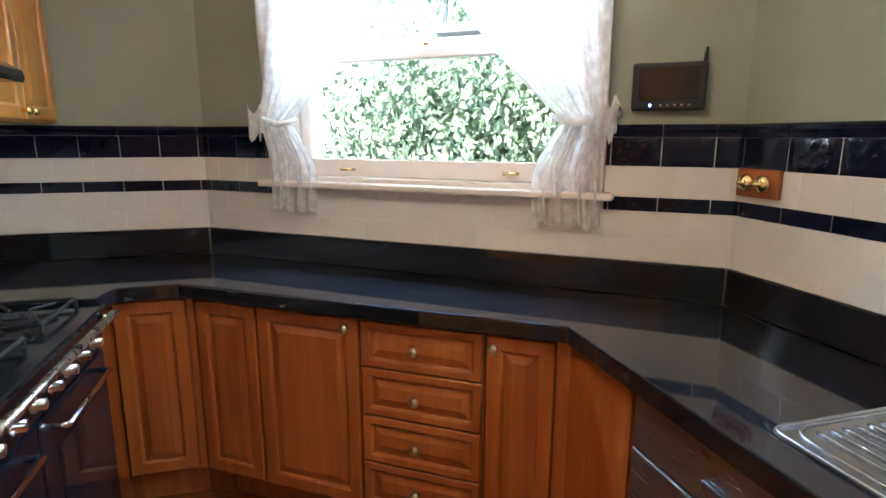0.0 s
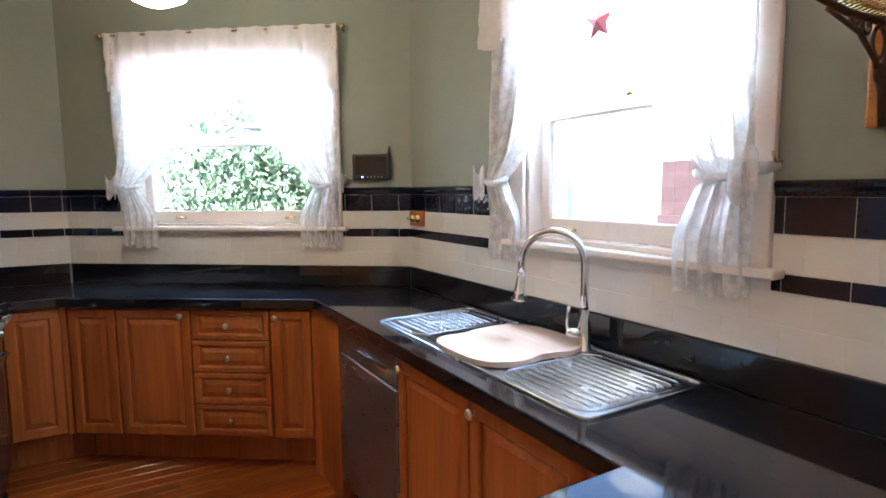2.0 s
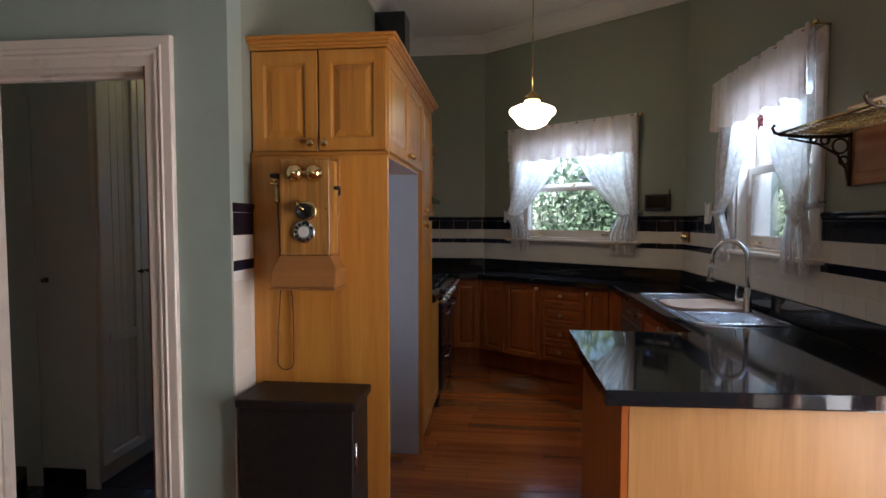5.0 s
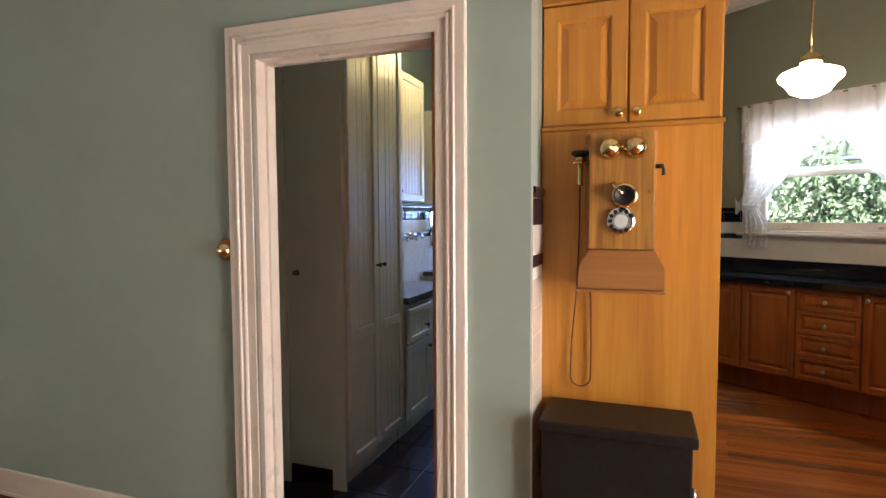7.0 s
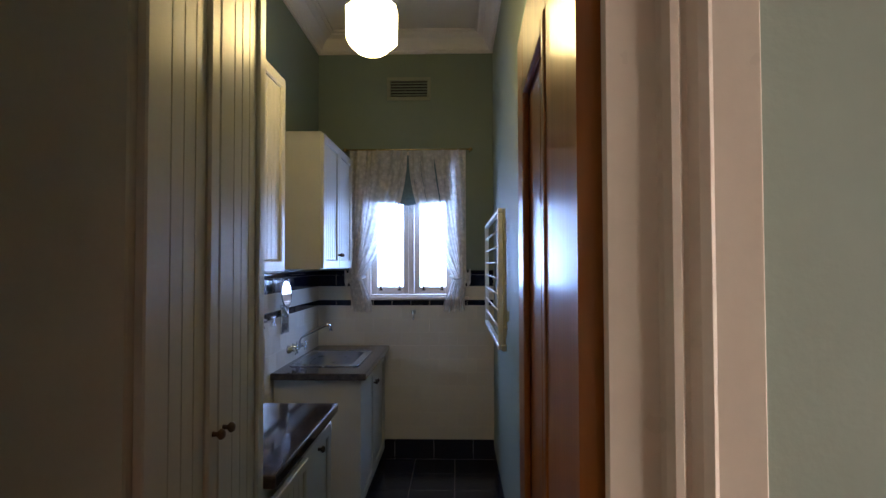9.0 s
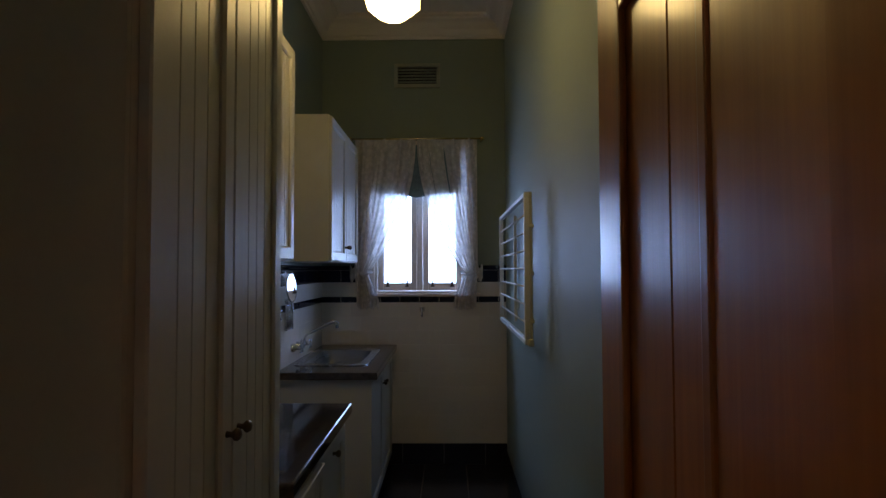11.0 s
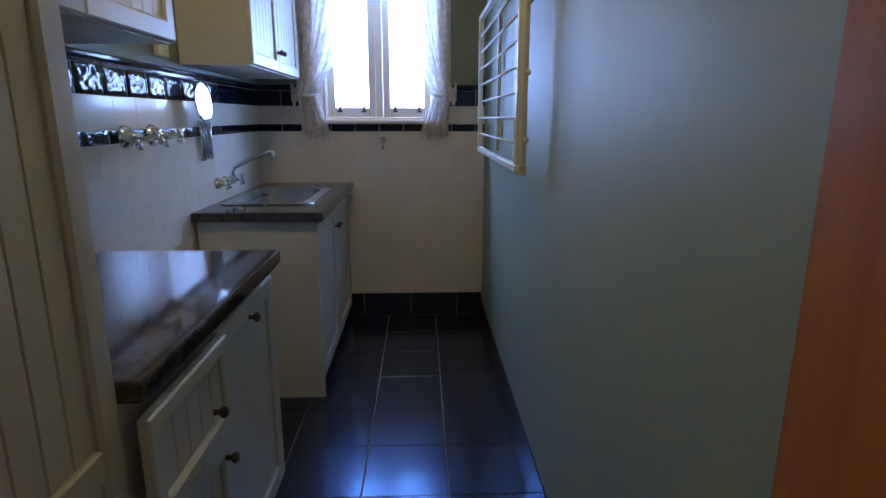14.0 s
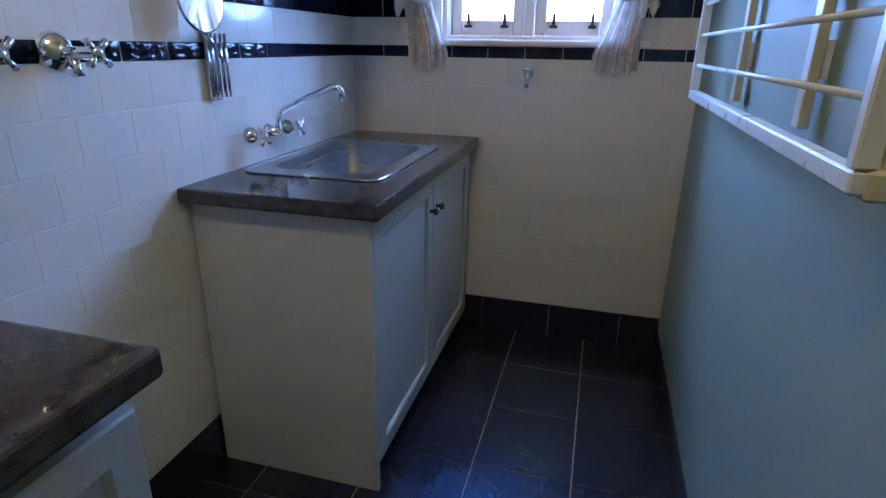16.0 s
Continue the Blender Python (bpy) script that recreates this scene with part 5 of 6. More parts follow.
def white_unit(name, label, m, w, z0, z1, depth, fronts, kick=0.0, proud=0.0, mid=None):
    u = thing(name, label, "cabinet", m)
    part("carcass", bx(0.0005, 0.021, z0 + kick, w - 0.0005, depth, z1 - 0.0005), WHITE, u)
    if kick:
        part("toe_board", bx(0.0005, 0.06, z0, w - 0.0005, 0.078, z0 + kick - 0.001), WHITE, u)
    for x0, za, x1, zb, kx, kz, py in fronts:
        d = part("drawer" if zb - za < 0.3 else "door", framed(B(), x0, za, x1, zb, -py, 0.02, 0.055 if zb - za > 0.3 else 0.04), WHITE, u)
        if mid:
            part("middle_rail", box(B(), x0 + 0.0553, -py + 0.0006, mid - 0.0275, x1 - 0.0553, 0.02 - py, mid + 0.0275, 0.003), WHITE, d)
        beads(d, x0, za, x1, zb, 0.055 if zb - za > 0.3 else 0.04, -py, 0.02, mid)
        if kx is not None:
            knob(d, kx, kz, -py, IRON, 0.013)
    return u


tallp = white_unit("laundry_cupboard", "tall off-white painted cupboard with beaded doors", face(PX, 0.08), 0.69, 0.0, 2.49, 0.53, [(0.02, 0.12, 0.352, 2.46, 0.325, 1.15, 0.0), (0.356, 0.12, 0.685, 2.46, 0.385, 1.15, 0.0)], 0.10, mid=0.80)
part("side_stile", bx(-0.012, 0.021, 0.0, -0.0005, 0.10, 2.488), WHITE, tallp)
part("side_stile", bx(-0.012, 0.36, 0.0, -0.0005, 0.45, 2.488), WHITE, tallp)
k = part("latch", lathe(B(), [(0.016, 0.0), (0.016, 0.004), (0.008, 0.008), (0.007, 0.018), (0.012, 0.026), (0, 0.03)], Matrix.Translation((-0.0005, 0.303, 1.128)) @ pose(0, 0, 0, 0, -90), 14), IRON, tallp, "dark metal turn knob", True)
lbc = white_unit("laundry_base_cabinet", "off-white painted base cabinet with drawer and doors", face(-0.855, 0.775), 0.885, 0.0, 0.8675, 0.54, [(0.006, 0.62, 0.385, 0.835, 0.27, 0.70, 0.025), (0.006, 0.13, 0.385, 0.595, 0.345, 0.54, 0.012)], 0.10)
knob(panelled("door", WHITE, lbc, 0.395, 0.13, 0.878, 0.835, 0.0, 0.02, 0.06, False), 0.63, 0.785, 0.0, IRON, 0.014)
solid("laundry_worktop", slab(B(), [(LL + 0.008, 0.773), (-0.83, 0.773), (-0.83, 1.685), (LL + 0.008, 1.685)], [], 0.868, 0.91, 0.008), SPECKLE, "brown black speckled stone laundry worktop", "worktop")
LBOWL = (-1.30, 2.68, -0.955, 3.22)
sb = white_unit("laundry_sink_cabinet", "off-white painted laundry sink cabinet with two panelled doors", face(-0.85, 2.42), 1.14, 0.0, 0.70, 0.53, [], 0.0)
for ob in list(sb.children):
    bpy.data.objects.remove(ob)
part("side_panel", bx(0.0, 0.0, 0.0, 0.018, 0.53, 0.8675), WHITE, sb)
part("carcass", bx(0.0185, 0.021, 0.08, 1.138, 0.53, 0.66), WHITE, sb)
part("top_rail", bx(0.0185, 0.022, 0.80, 1.138, 0.04, 0.8675), WHITE, sb)
part("toe_board", bx(0.0185, 0.055, 0.0, 1.138, 0.075, 0.079), WHITE, sb)
for x0, x1, kx in ((0.021, 0.565, 0.53), (0.57, 1.12, 0.605)):
    d = panelled("door", WHITE, sb, x0, 0.09, x1, 0.85, 0.0, 0.02, 0.06, False)
    knob(d, kx, 0.74, 0.0, IRON, 0.013)
solid("laundry_worktop", slab(B(), [(LL + 0.008, 2.385), (-0.815, 2.385), (-0.815, LB - 0.008), (LL + 0.008, LB - 0.008)], [rounded(*LBOWL, 0.07)], 0.868, 0.91, 0.008), SPECKLE, "brown black speckled stone top round the laundry tub", "worktop")
tub = thing("laundry_tub", "stainless steel laundry tub let into stone", "sink")
rim = rounded(LBOWL[0] - 0.05, LBOWL[1] - 0.07, LBOWL[2] + 0.05, LBOWL[3] + 0.05, 0.05)
part("flange", slab(B(), rim, [rounded(*LBOWL, 0.07)], 0.9105, 0.914, 0.0), STEEL, tub)
bm = B()
r0 = [bm.verts.new((x, y, 0.914)) for x, y in rounded(*LBOWL, 0.07)]
r1 = [bm.verts.new((x, y, 0.72)) for x, y in rounded(LBOWL[0] + 0.03, LBOWL[1] + 0.03, LBOWL[2] - 0.03, LBOWL[3] - 0.03, 0.06)]
for i in range(len(r0)):
    bm.faces.new((r0[i], r0[(i + 1) % len(r0)], r1[(i + 1) % len(r0)], r1[i]))
bm.faces.new(r1)
# Same steel as the flange; the darker steel puts the bowl's shade into colour.
part("bowl", bm, DULLSTEEL, tub, "", True)
part("plug_hole", lathe(B(), [(0.03, 0.722), (0.026, 0.7245), (0, 0.7245)], Matrix.Translation((-1.13, 2.95, 0)), 16), CHROME, tub, "", True)
part("rim", tube(B(), [(x, y, 0.9135) for x, y in rim + rim[:1]], 0.004, 6), STEEL, tub, "", True)

white_unit("laundry_wall_cabinet", "off-white painted wall cabinet with beaded doors", face(-1.085, 0.78), 0.90, 1.525, 2.46, 0.31, [(0.004, 1.53, 0.448, 2.45, 0.42, 1.60, 0.0), (0.452, 1.53, 0.896, 2.45, 0.37, 1.60, 0.0)])
white_unit("laundry_wall_cabinet", "off-white painted wall cabinet with two beaded doors", face(-1.085, 2.45), 0.92, 1.535, 2.39, 0.31, [(0.004, 1.54, 0.458, 2.38, 0.43, 1.63, 0.0), (0.462, 1.54, 0.916, 2.38, 0.49, 1.63, 0.0)])
solid("junction_box", box(B(), LL + 0.001, 2.22, 1.545, LL + 0.03, 2.30, 1.60, 0.004), PLASTIC, "small white plastic junction box", "socket")

wl = pose(LL + 0.008, 0, 0, 0, 0, 90)     # left wall: x along the wall, out of it is -y


def cross_tap(parent, x, z, out=0.055, r=0.028):
    """A chrome cross-headed tap standing out of the wall."""
    fm = Matrix.Translation((x, 0, z)) @ pose(0, 0, 0, 90)
    t = part("tap", lathe(B(), [(r, 0), (r * 0.98, 0.008), (r * 0.85, 0.018), (r * 0.5, 0.03), (0.012, 0.034), (0.012, out), (0.014, out + 0.006), (0.013, out + 0.016), (0, out + 0.02)], fm, 16), CHROME, parent, "", True)
    bm = B()
    for k in range(4):
        a = radians(45 + 90 * k)
        tube(bm, [fm @ Vector((0.005 * math.cos(a), 0.005 * math.sin(a), out + 0.01)), fm @ Vector((0.034 * math.cos(a), 0.034 * math.sin(a), out + 0.01))], [0.005, 0.008], 8)
    part("cross_handle", bm, CHROME, t, "chrome cross handle", True)
    return t


for y in (1.915, 2.11):
    wt = thing("washing_machine_tap", "chrome cross headed washing machine tap", "tap", wl @ pose(y, 0, 1.253), "washing machine taps")
    cross_tap(wt, 0, 0, 0.1, 0.042)
    part("outlet", tube(B(), [(0, -0.045, -0.005), (0, -0.05, -0.03), (0, -0.052, -0.045)], [0.012, 0.011, 0.013], 10), CHROME, wt, "", True)
bt = thing("laundry_tap", "chrome wall taps with a swivel spout over tub", "tap", wl @ pose(2.845, 0, 1.0))
for x in (-0.11, 0.11):
    cross_tap(bt, x, 0.0, 0.05)
part("breech", lathe(B(), [(0.026, 0), (0.025, 0.006), (0.017, 0.018), (0.016, 0.05), (0, 0.055)], pose(0, 0, 0, 90), 16), CHROME, bt, "", True)
part("spout", tube(B(), [(0, -0.045, 0.0), (0, -0.047, 0.05), (0.003, -0.06, 0.07), (0.03, -0.14, 0.11), (0.06, -0.215, 0.145), (0.064, -0.235, 0.145), (0.067, -0.245, 0.13), (0.067, -0.247, 0.105)], [0.012, 0.011, 0.0105, 0.0105, 0.0105, 0.0105, 0.011, 0.012], 12), CHROME, bt, "", True)

mr = thing("shaving_mirror", "round chrome extending shaving mirror on the wall", "mirror", wl @ pose(2.59, 0, 1.12))
part("wall_plate", box(B(), -0.028, -0.012, 0.0, 0.028, -0.0005, 0.19, 0.003), CHROME, mr)
bm = B()
for i in range(5):
    tube(bm, [(-0.024 + 0.012 * i, -0.014 - 0.006 * i, 0.01), (-0.024 + 0.012 * i, -0.014 - 0.006 * i, 0.18)], 0.005, 6)
part("scissor_arm", bm, CHROME, mr, "", True)
part("stem", tube(B(), [(0.0, -0.045, 0.11), (-0.045, -0.052, 0.15), (-0.085, -0.055, 0.185)], 0.006, 8), CHROME, mr, "", True)
hd = pose(-0.09, -0.06, 0.262) @ pose(0, 0, 0, 86, 0, -3) @ Matrix.Scale(0.84, 4)
part("back", lathe(B(), [(0, -0.014), (0.08, -0.012), (0.1, -0.002), (0.102, 0.004), (0.096, 0.008)], hd, 30), CHROME, mr, "chrome rim", True)
part("glass", lathe(B(), [(0.096, 0.0062), (0, 0.0062)], hd, 30), MIRROR, mr, "silvered mirror glass")

hk = thing("wall_hook", "small chrome tap on the tiled wall", "hook", pose(-0.619, LB - 0.008, 1.177))
part("rose", lathe(B(), [(0.022, 0), (0.02, 0.006), (0.01, 0.012), (0.009, 0.04), (0, 0.042)], pose(0, 0, 0, 90), 14), CHROME, hk, "", True)
part("lever", tube(B(), [(-0.02, -0.03, 0.015), (0.0, -0.035, 0.018), (0.02, -0.03, 0.015)], 0.005, 8), CHROME, hk, "", True)
part("spout", tube(B(), [(0, -0.034, 0.0), (0, -0.045, -0.03), (0, -0.045, -0.055)], [0.008, 0.008, 0.009], 8), CHROME, hk, "", True)

# drying rack on the right wall
AGED = mat("yellowed cream plastic", (0.6, 0.55, 0.40), 0.4, vary=0.1)
dr = thing("drying_rack", "white folding wire clothes drying rack on wall", "drying rack")
RX, RY0, RY1, RZ0, RZ1 = -0.05, 1.84, 3.11, 1.135, 1.845
part("bottom_bar", box(B(), RX - 0.012, RY0, RZ0, RX + 0.014, RY1, RZ0 + 0.026, 0.003), WHITEMETAL, dr, "white flat bar")
part("top_bar", box(B(), RX - 0.012, RY0, RZ1 - 0.022, RX + 0.014, RY1, RZ1, 0.003), WHITEMETAL, dr)
for y in (RY0, RY1 - 0.022):
    part("side_bar", box(B(), RX - 0.012, y, RZ0 + 0.0265, RX + 0.014, y + 0.022, RZ1 - 0.0225, 0.003), WHITEMETAL, dr)
for i in range(1, 8):
    z = RZ0 + 0.013 + (RZ1 - RZ0 - 0.03) * i / 8
    part("wire", tube(B(), [(RX, RY0 + 0.01, z), (RX, RY1 - 0.01, z)], 0.005, 8), WHITEMETAL, dr, "", True)
for y in (2.25, 2.78):
    part("strut", bx(LR - 0.03, y, RZ0 + 0.02, LR - 0.012, y + 0.035, RZ1 - 0.02, bevel=0.002), AGED, dr, "yellowed cream strut")
    part("wall_block", bx(LR - 0.0118, y + 0.004, RZ0 + 0.10, LR - 0.0005, y + 0.031, RZ0 + 0.16), WHITEMETAL, dr)
for z in (RZ0 + 0.1, RZ0 + 0.32, RZ0 + 0.54):
    part("clip", box(B(), RX + 0.012, RY0 - 0.006, z, RX + 0.033, RY0 + 0.022, z + 0.02, 0.005), AGED, dr)
part("outer_strip", box(B(), RX + 0.0145, RY0 + 0.002, RZ0 + 0.004, RX + 0.026, RY0 + 0.02, RZ1, 0.003), AGED, dr, "yellowed cream channel")
part("hinge_cap", box(B(), RX + 0.004, RY0 - 0.006, RZ0 - 0.006, RX + 0.03, RY0 + 0.026, RZ0 + 0.028, 0.004), AGED, dr)

pp = thing("power_point", "white plastic power point low on the wall", "socket", pose(LR - 0.0005, 0.86, 0.26, 0, 0, -90))
part("plate", box(B(), -0.06, -0.012, -0.037, 0.06, 0, 0.037, 0.004, 2), PLASTIC, pp)
for x in (-0.025, 0.03):
    part("switch", box(B(), x - 0.008, -0.016, 0.008, x + 0.008, -0.0122, 0.024, 0.002), PLASTIC, pp)

vent = thing("wall_vent", "plaster wall vent with dark slots", "vent", wall_laundry_back.matrix_basis @ pose(-0.835 - LL, 0, 2.905))
bm = B()
for a, b, c, d in ((0, 0, 0.36, 0.03), (0, 0.16, 0.36, 0.19), (0, 0.03, 0.03, 0.16), (0.33, 0.03, 0.36, 0.16)):
    box(bm, a, -0.02, b, c, -0.0005, d, 0.003)
part("frame", bm, PAINT, vent)
part("backing", bx(0.03, -0.003, 0.03, 0.33, -0.0005, 0.16), BLACKM, vent)
for i in range(5):
    part("slat", bx(0.031, -0.014, 0.042 + 0.024 * i, 0.329, -0.004, 0.05 + 0.024 * i), PAINT_DARK, vent)

ll = thing("laundry_lamp", "lit octagonal opal glass ceiling lamp", "lamp", pose(-0.621, 1.353, 2.56))
oct_ = lambda r, z: [(r * math.cos(radians(22.5 + 45 * k)), r * math.sin(radians(22.5 + 45 * k)), z) for k in range(8)]
bm = B()
lv = [[bm.verts.new(p) for p in oct_(r, z)] for r, z in ((0.055, -0.11), (0.085, -0.085), (0.11, -0.06), (0.112, 0.075), (0.085, 0.1), (0.045, 0.11))]
for a, b in zip(lv, lv[1:]):
    for i in range(8):
        bm.faces.new((a[i], a[(i + 1) % 8], b[(i + 1) % 8], b[i]))
bm.faces.new(lv[0][::-1])
part("shade", bm, LAMPGLASS2, ll, "glowing faceted opal glass")
part("gallery", lathe(B(), [(0.048, 0.108), (0.05, 0.14), (0.02, 0.17), (0.008, 0.18)], seg=16), BRASS, ll, "", True)
part("rod", tube(B(), [(0, 0, 0.17), (0, 0, CEIL_L - 2.56 - 0.01)], 0.006, 8), BRASS, ll, "brass rod", True)
part("ceiling_rose", lathe(B(), [(0.055, -0.002), (0.05, -0.02), (0.015, -0.035), (0, -0.036)], Matrix.Translation((0, 0, CEIL_L - 2.56)), 18), BRASS, ll, "", True)

lace_curtain(wall_laundry_back.matrix_basis.copy(), -1.14 - LL, -0.18 - LL, 2.50, 2.22, 1.46, 1.19, "white lace curtains tied back at the laundry window", seed=5, valance=False, gather=0.17, inner=0.006, taper=2.1)
bl = thing("window_blind", "blue grey fabric blind with a fringed edge", "blind", wall_laundry_back.matrix_basis.copy())
xm = -0.66 - LL
bm = B()
q = [bm.verts.new(p) for p in ((xm - 0.34, -0.028, 2.45), (xm + 0.34, -0.028, 2.45), (xm + 0.34, -0.028, 2.075), (xm + 0.11, -0.028, 2.06), (xm, -0.028, 2.04), (xm - 0.11, -0.028, 2.06), (xm - 0.34, -0.028, 2.075))]
bm.faces.new(q)
ex = bmesh.ops.extrude_face_region(bm, geom=bm.faces[:])
bmesh.ops.translate(bm, vec=(0, 0.004, 0), verts=[g for g in ex["geom"] if isinstance(g, bmesh.types.BMVert)])
part("fabric", bm, BLIND, bl)
for i in range(27):
    x = xm - 0.33 + 0.66 * i / 26
    e = abs(x - xm)
    z = 2.04 + 0.02 * e / 0.11 if e < 0.11 else 2.06 + 0.015 * (e - 0.11) / 0.23
    part("tassel", tube(B(), [(x, -0.026, z), (x, -0.026, z - 0.03)], [0.002, 0.004], 5), CREAM, bl, "", True)

# the laundry door, standing open against the wall
dl = thing("laundry_door", "varnished red brown panelled door standing open", "door", pose(-0.15, -0.402, 0.008, 0, 0, 88.5))
DWD, DH = 0.68, 2.045
bm = B()
for a, b, c, d in ((0, 0, 0.22, DH), (DWD - 0.12, 0, DWD, DH), (0.22, 0, DWD - 0.12, 0.22), (0.22, 0.79, DWD - 0.12, 0.96), (0.22, DH - 0.13, DWD - 0.12, DH)):
    box(bm, a, -0.035, b, c, 0.0, d, 0.002)
part("frame", bm, DOORW, dl)
for z0, z1 in ((0.221, 0.789), (0.961, DH - 0.131)):
    for x0, x1 in ((0.221, 0.3595), (0.3605, DWD - 0.121)):
        part("panel", box(B(), x0, -0.026, z0, x1, -0.01, z1, 0.003), DOORW, dl)
    x0, x1 = 0.221, DWD - 0.121
    bm = B()
    for y0, y1 in ((-0.0385, -0.0265), (-0.0095, 0.0035)):
        box(bm, x0, y0, z0, x0 + 0.026, y1, z1, 0.005, 2)
        box(bm, x1 - 0.026, y0, z0, x1, y1, z1, 0.005, 2)
        box(bm, x0 + 0.026, y0, z0, x1 - 0.026, y1, z0 + 0.026, 0.005, 2)
        box(bm, x0 + 0.026, y0, z1 - 0.026, x1 - 0.026, y1, z1, 0.005, 2)
    part("panel_moulding", bm, DOORW, dl)
for y, s in ((0.0005, -1), (-0.0355, 1)):
    part("door_knob", lathe(B(), [(0.026, 0), (0.024, 0.006), (0.01, 0.01), (0.009, 0.03), (0.018, 0.036), (0.020, 0.044), (0.013, 0.052), (0, 0.054)], Matrix.Translation((DWD - 0.055, y, 0.84)) @ pose(0, 0, 0, 90 * s), 18), BRASS, dl, "brass knob", True)
for z in (0.25, 1.0, 1.8):
    part("hinge", tube(B(), [(-0.004, 0.006, z - 0.045), (-0.004, 0.006, z + 0.045)], 0.006, 8), BRASS, dl, "", True)

# ---------------------------------------------------------------- tiles and boards
TW = 0.152
MESHES = {}


def tile_mesh(w, h, t, material, kind):
    """A shared tile mesh: plain, capping with a rounded top, or embossed with a leafy scroll."""
    key = (round(w, 4), round(h, 4), round(t, 4), material.name, kind)
    if key not in MESHES:
        bm = B()
        g = 0.0014 if material is NAVY else 0.0008
        if kind == "cap":
            sec = [(0, 0), (-t * 0.6, 0), (-t * 0.7, h * 0.3), (-t, h * 0.55), (-t, h * 0.8), (-t * 0.7, h - g), (0, h - g)]
            rows = [[bm.verts.new((x, y, z)) for y, z in sec] for x in (g, w - g)]
            n = len(sec)
            for i in range(n):
                bm.faces.new((rows[0][i], rows[0][(i + 1) % n], rows[1][(i + 1) % n], rows[1][i]))
            bm.faces.new(rows[0])
            bm.faces.new(rows[1][::-1])
        elif kind == "relief":
            nx, nz = 14, 9
            v = []
            for j in range(nz + 1):
                for i in range(nx + 1):
                    u, q = i / nx, j / nz
                    e = min(u, 1 - u, q, 1 - q)
                    r = 0.0
                    if e > 0.08:
                        r = 0.0035 * abs(math.sin(9.4 * u + 3.1 * math.sin(6.28 * q)) * math.cos(7.5 * q + 2.2 * math.sin(6.28 * u)))
                    v.append(bm.verts.new((g + (w - 2 * g) * u, -t + (0.002 if e < 0.01 else 0) - r, g + (h - 2 * g) * q)))
            for j in range(nz):
                for i in range(nx):
                    a = j * (nx + 1) + i
                    bm.faces.new((v[a], v[a + 1], v[a + nx + 2], v[a + nx + 1]))
        else:
            box(bm, g, -t, g, w - g, 0, h - g)
            f = [e for e in bm.edges if all(abs(p.co.y + t) < 1e-6 for p in e.verts)]
            bmesh.ops.bevel(bm, geom=f, offset=0.0008, segments=1, affect="EDGES")
        MESHES[key] = mesh_of("tile", bm, material, kind == "relief")
    return MESHES[key]


def course(host, x0, x1, z0, z1, t, material, kind="plain", start=0.0, w=TW, holes=(), relief=None):
    """A row of tiles on a wall from x0 to x1, left out over the holes (x0, z0, x1, z1)."""
    spans = [(x0, x1)]
    for a, za, b, zb in holes:
        if za < z1 - 0.004 and zb > z0 + 0.004:
            spans = [q for s, e in spans for q in ((s, min(e, a)), (max(s, b), e)) if q[1] - q[0] > 0.012]
    for s, e in spans:
        x = x0 + start
        while x > s:
            x -= w
        while x < e - 0.004:
            a, b = max(x, s), min(x + w, e)
            if b - a > 0.012:
                k = kind
                if relief and relief[0] < a < relief[1]:
                    k = "relief"
                piece("tile", tile_mesh(b - a, z1 - z0, t, material, k), host, a, -0.0006 - (0.0014 if kind == "plain" else 0), z0)
            x += w


def grout(host, x0, x1, z0, z1, holes=()):
    bm = B()
    cur = x0
    for a, za, b, zb in sorted(holes):
        if za < z1 and zb > z0:
            box(bm, cur, -0.0071, z0, a, -0.0005, z1)
            if za > z0:
                box(bm, a, -0.0071, z0, b, -0.0005, za)
            cur = b
    box(bm, cur, -0.0071, z0, x1, -0.0005, z1)
    part("tile_bed", bm, GROUT, host, "pale grout")


KH = [(W1[0] - 0.086, W1[1] - 0.024, W1[2] + 0.086, W1[3] + 0.1)]
RH = [(W2[0] - 0.086, W2[1] - 0.024, W2[2] + 0.086, W2[3] + 0.1)]
kitchen_rows = ((1.046, 1.128, TILEW, "plain", 0.006, 0.0), (1.128, 1.21, TILEW, "plain", 0.006, 0.076), (1.21, 1.257, NAVY, "plain", 0.008, 0.0),
                (1.257, 1.353, TILEW, "plain", 0.006, 0.05), (1.353, 1.445, NAVY, "plain", 0.008, 0.0), (1.445, 1.485, NAVY, "cap", 0.018, 0.0))
n1, n2 = span(CA, CB), CB[1] + 0.9
for host, x1, holes, st0, rel in ((wall_back, CA[0] - KL, [], 0.1, None), (wall_window, n1, KH, 0.03, (1.7, 2.2)), (wall_right, n2, RH, 0.02, (0.1, 0.8)), (wall_left, KB + 0.40, [], 0.08, None)):
    lo = 1.54 + 0.40 if host is wall_left else 0.0
    grout(host, lo, x1 - 0.001, 1.046, 1.446, holes)
    for z0, z1, material, kind, t, start in kitchen_rows:
        course(host, lo, x1 - 0.002, z0, z1, t, material, kind, start + st0, TW, holes, rel if z1 - z0 > 0.08 and material is NAVY else None)
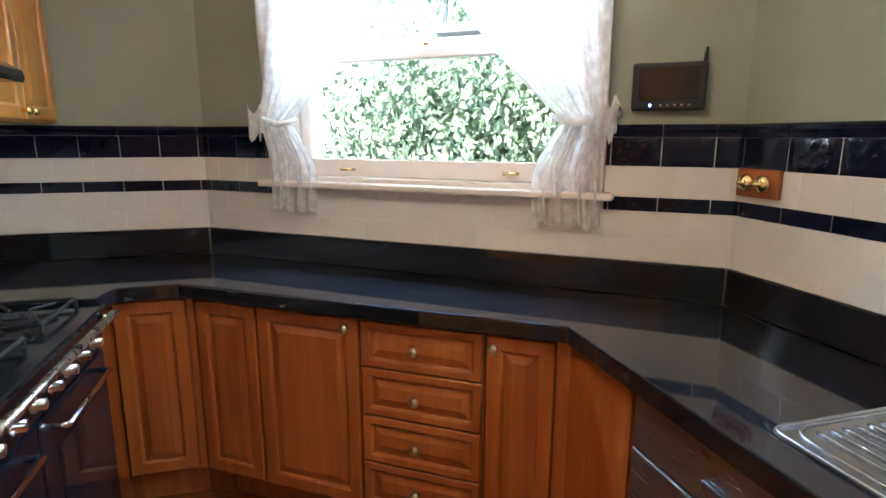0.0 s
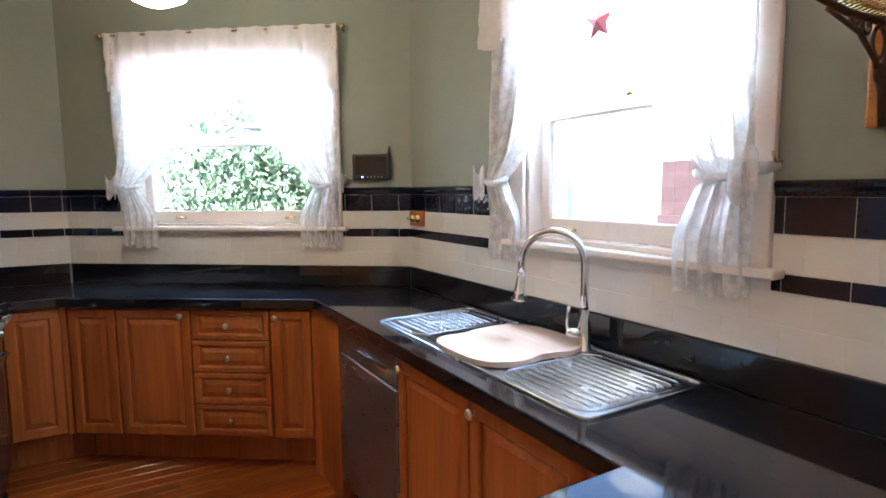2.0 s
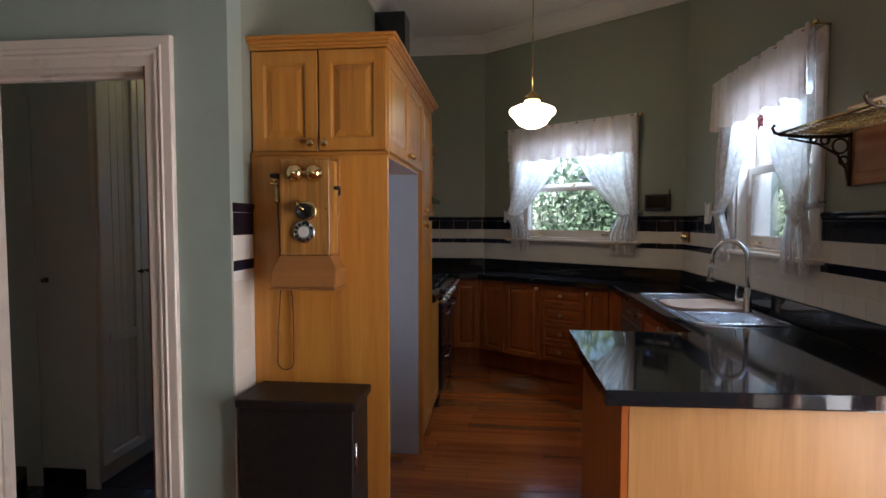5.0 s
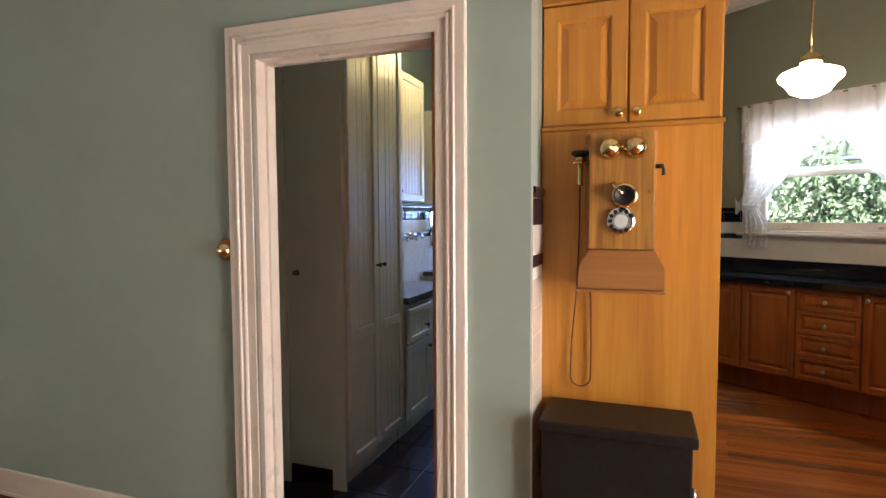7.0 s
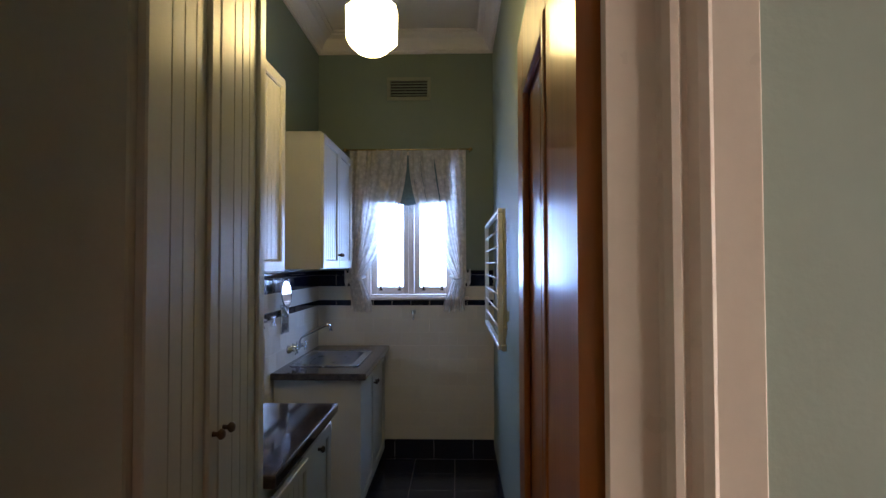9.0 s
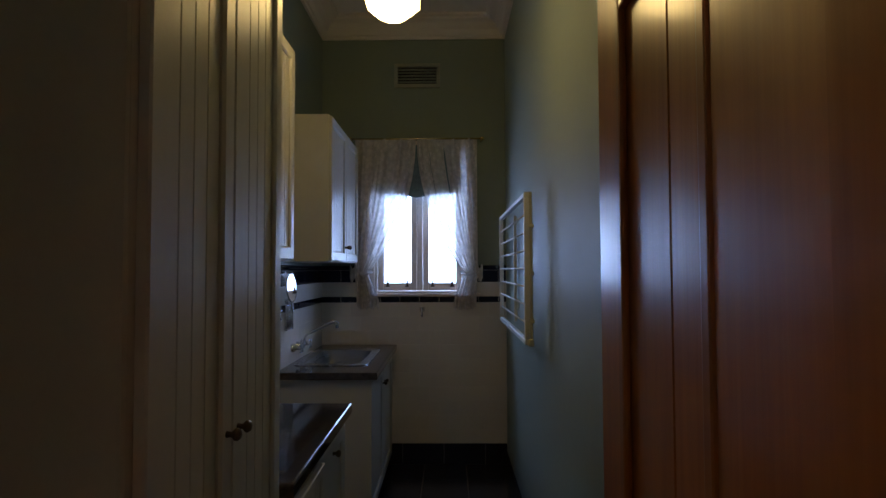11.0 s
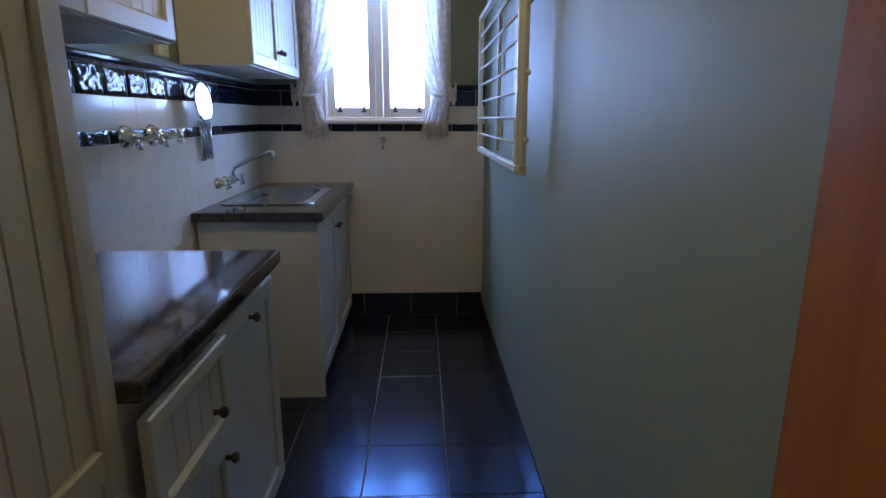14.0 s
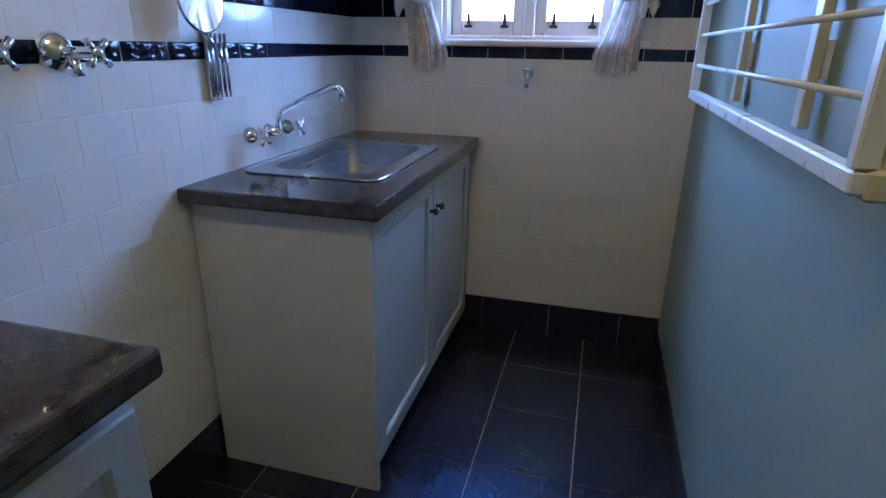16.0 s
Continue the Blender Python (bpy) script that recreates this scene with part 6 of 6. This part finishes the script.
# the narrow tiled return beside the fridge panel
ret = tagged(new("tile_return"), "navy and cream tiled narrow wall return", "wall", kind="structure")
ret.matrix_basis = frame_of((KL, DY), (KL, -0.33))
part("tile_bed", bx(0.002, -0.0071, 0.0, 0.186, -0.0005, 1.52), GROUT, ret)
zz = 0.0
while zz < 1.2:
    course(ret, 0.002, 0.186, zz, min(zz + 0.1, 1.24), 0.006, TILEW)
    zz += 0.1 if zz < 1.1 else 0.14
for z0, z1, material, kind, t in ((1.24, 1.285, NAVY, "plain", 0.008), (1.285, 1.385, TILEW, "plain", 0.006), (1.385, 1.48, NAVY, "plain", 0.008), (1.48, 1.52, NAVY, "cap", 0.016)):
    course(ret, 0.002, 0.186, z0, z1, t, material, kind)

LH = [(LW[0] - 0.086, LW[1] - 0.024, LW[2] + 0.086, LW[3] + 0.1)]
for host, x0, x1, holes in ((wall_laundry_left, 1.16, LB + 0.40, []), (wall_laundry_back, 0.0, LR - LL, LH)):
    grout(host, x0, x1 - 0.001, 0.0, 1.48, holes)
    course(host, x0, x1 - 0.002, 0.001, 0.159, 0.009, SLATE, "plain", 0.0, 0.315)
    k = 0
    zz = 0.159
    while zz < 1.23:
        z2 = min(zz + 0.1072, 1.231)
        if z2 - zz > 0.03:
            course(host, x0, x1 - 0.002, zz, z2, 0.006, TILEW, "plain", 0.076 * (k % 2), TW, holes)
        k += 1
        zz += 0.1072
    for z0, z1, material, kind, t, start in ((1.231, 1.278, NAVY, "plain", 0.008, 0.0), (1.278, 1.386, TILEW, "plain", 0.006, 0.05), (1.386, 1.48, NAVY, "plain", 0.008, 0.0), (1.48, 1.517, NAVY, "cap", 0.018, 0.0)):
        course(host, x0, x1 - 0.002, z0, z1, t, material, kind, start, TW, holes, (1.5, 3.2) if material is NAVY and kind == "plain" else None)
course(wall_laundry_right, 0.002, LB - 0.45, 0.001, 0.10, 0.009, SLATE, "plain", 0.0, 0.315)

# laundry floor tiles
fm = mesh_of("tile", box(B(), 0.002, 0.002, -0.006, 0.313, 0.313, 0.0, 0.0015), SLATE)
for i in range(5):
    for j in range(13):
        x, y = LR - 0.316 * (i + 1), LB - 0.315 * (j + 1)
        piece("tile", fm, floor_laundry, x, y, 0.0)

# floorboards
BW = 0.088
rng = random.Random(4)
boards = {}
y = -3.4
rest = B()
while y < KB:
    x = -2.88 + rng.uniform(0, 1.2) - 1.2
    while x < KR:
        n = rng.choice((1.5, 1.8, 2.1, 2.4))
        a, b = max(x, -2.88), min(x + n, KR - 0.001)
        if y > DY - 0.14:
            a = max(a, KL + 0.001)
        if b - a > 0.05:
            if 0.4 < (a + b) / 2 and -2.6 < y < 3.2:
                key = round(b - a, 2)
                if key not in boards:
                    boards[key] = mesh_of("floorboard", box(B(), 0.0006, 0.0006, -0.019, b - a - 0.0006, BW - 0.0006, 0.0, 0.0012), FLOORW)
                piece("floorboard", boards[key], floor, a, y, 0.0)
            else:
                box(rest, a + 0.0006, y + 0.0006, -0.019, b - 0.0006, y + BW - 0.0006, 0.0)
        x += n
    y += BW
part("floorboards", rest, FLOORW, floor)
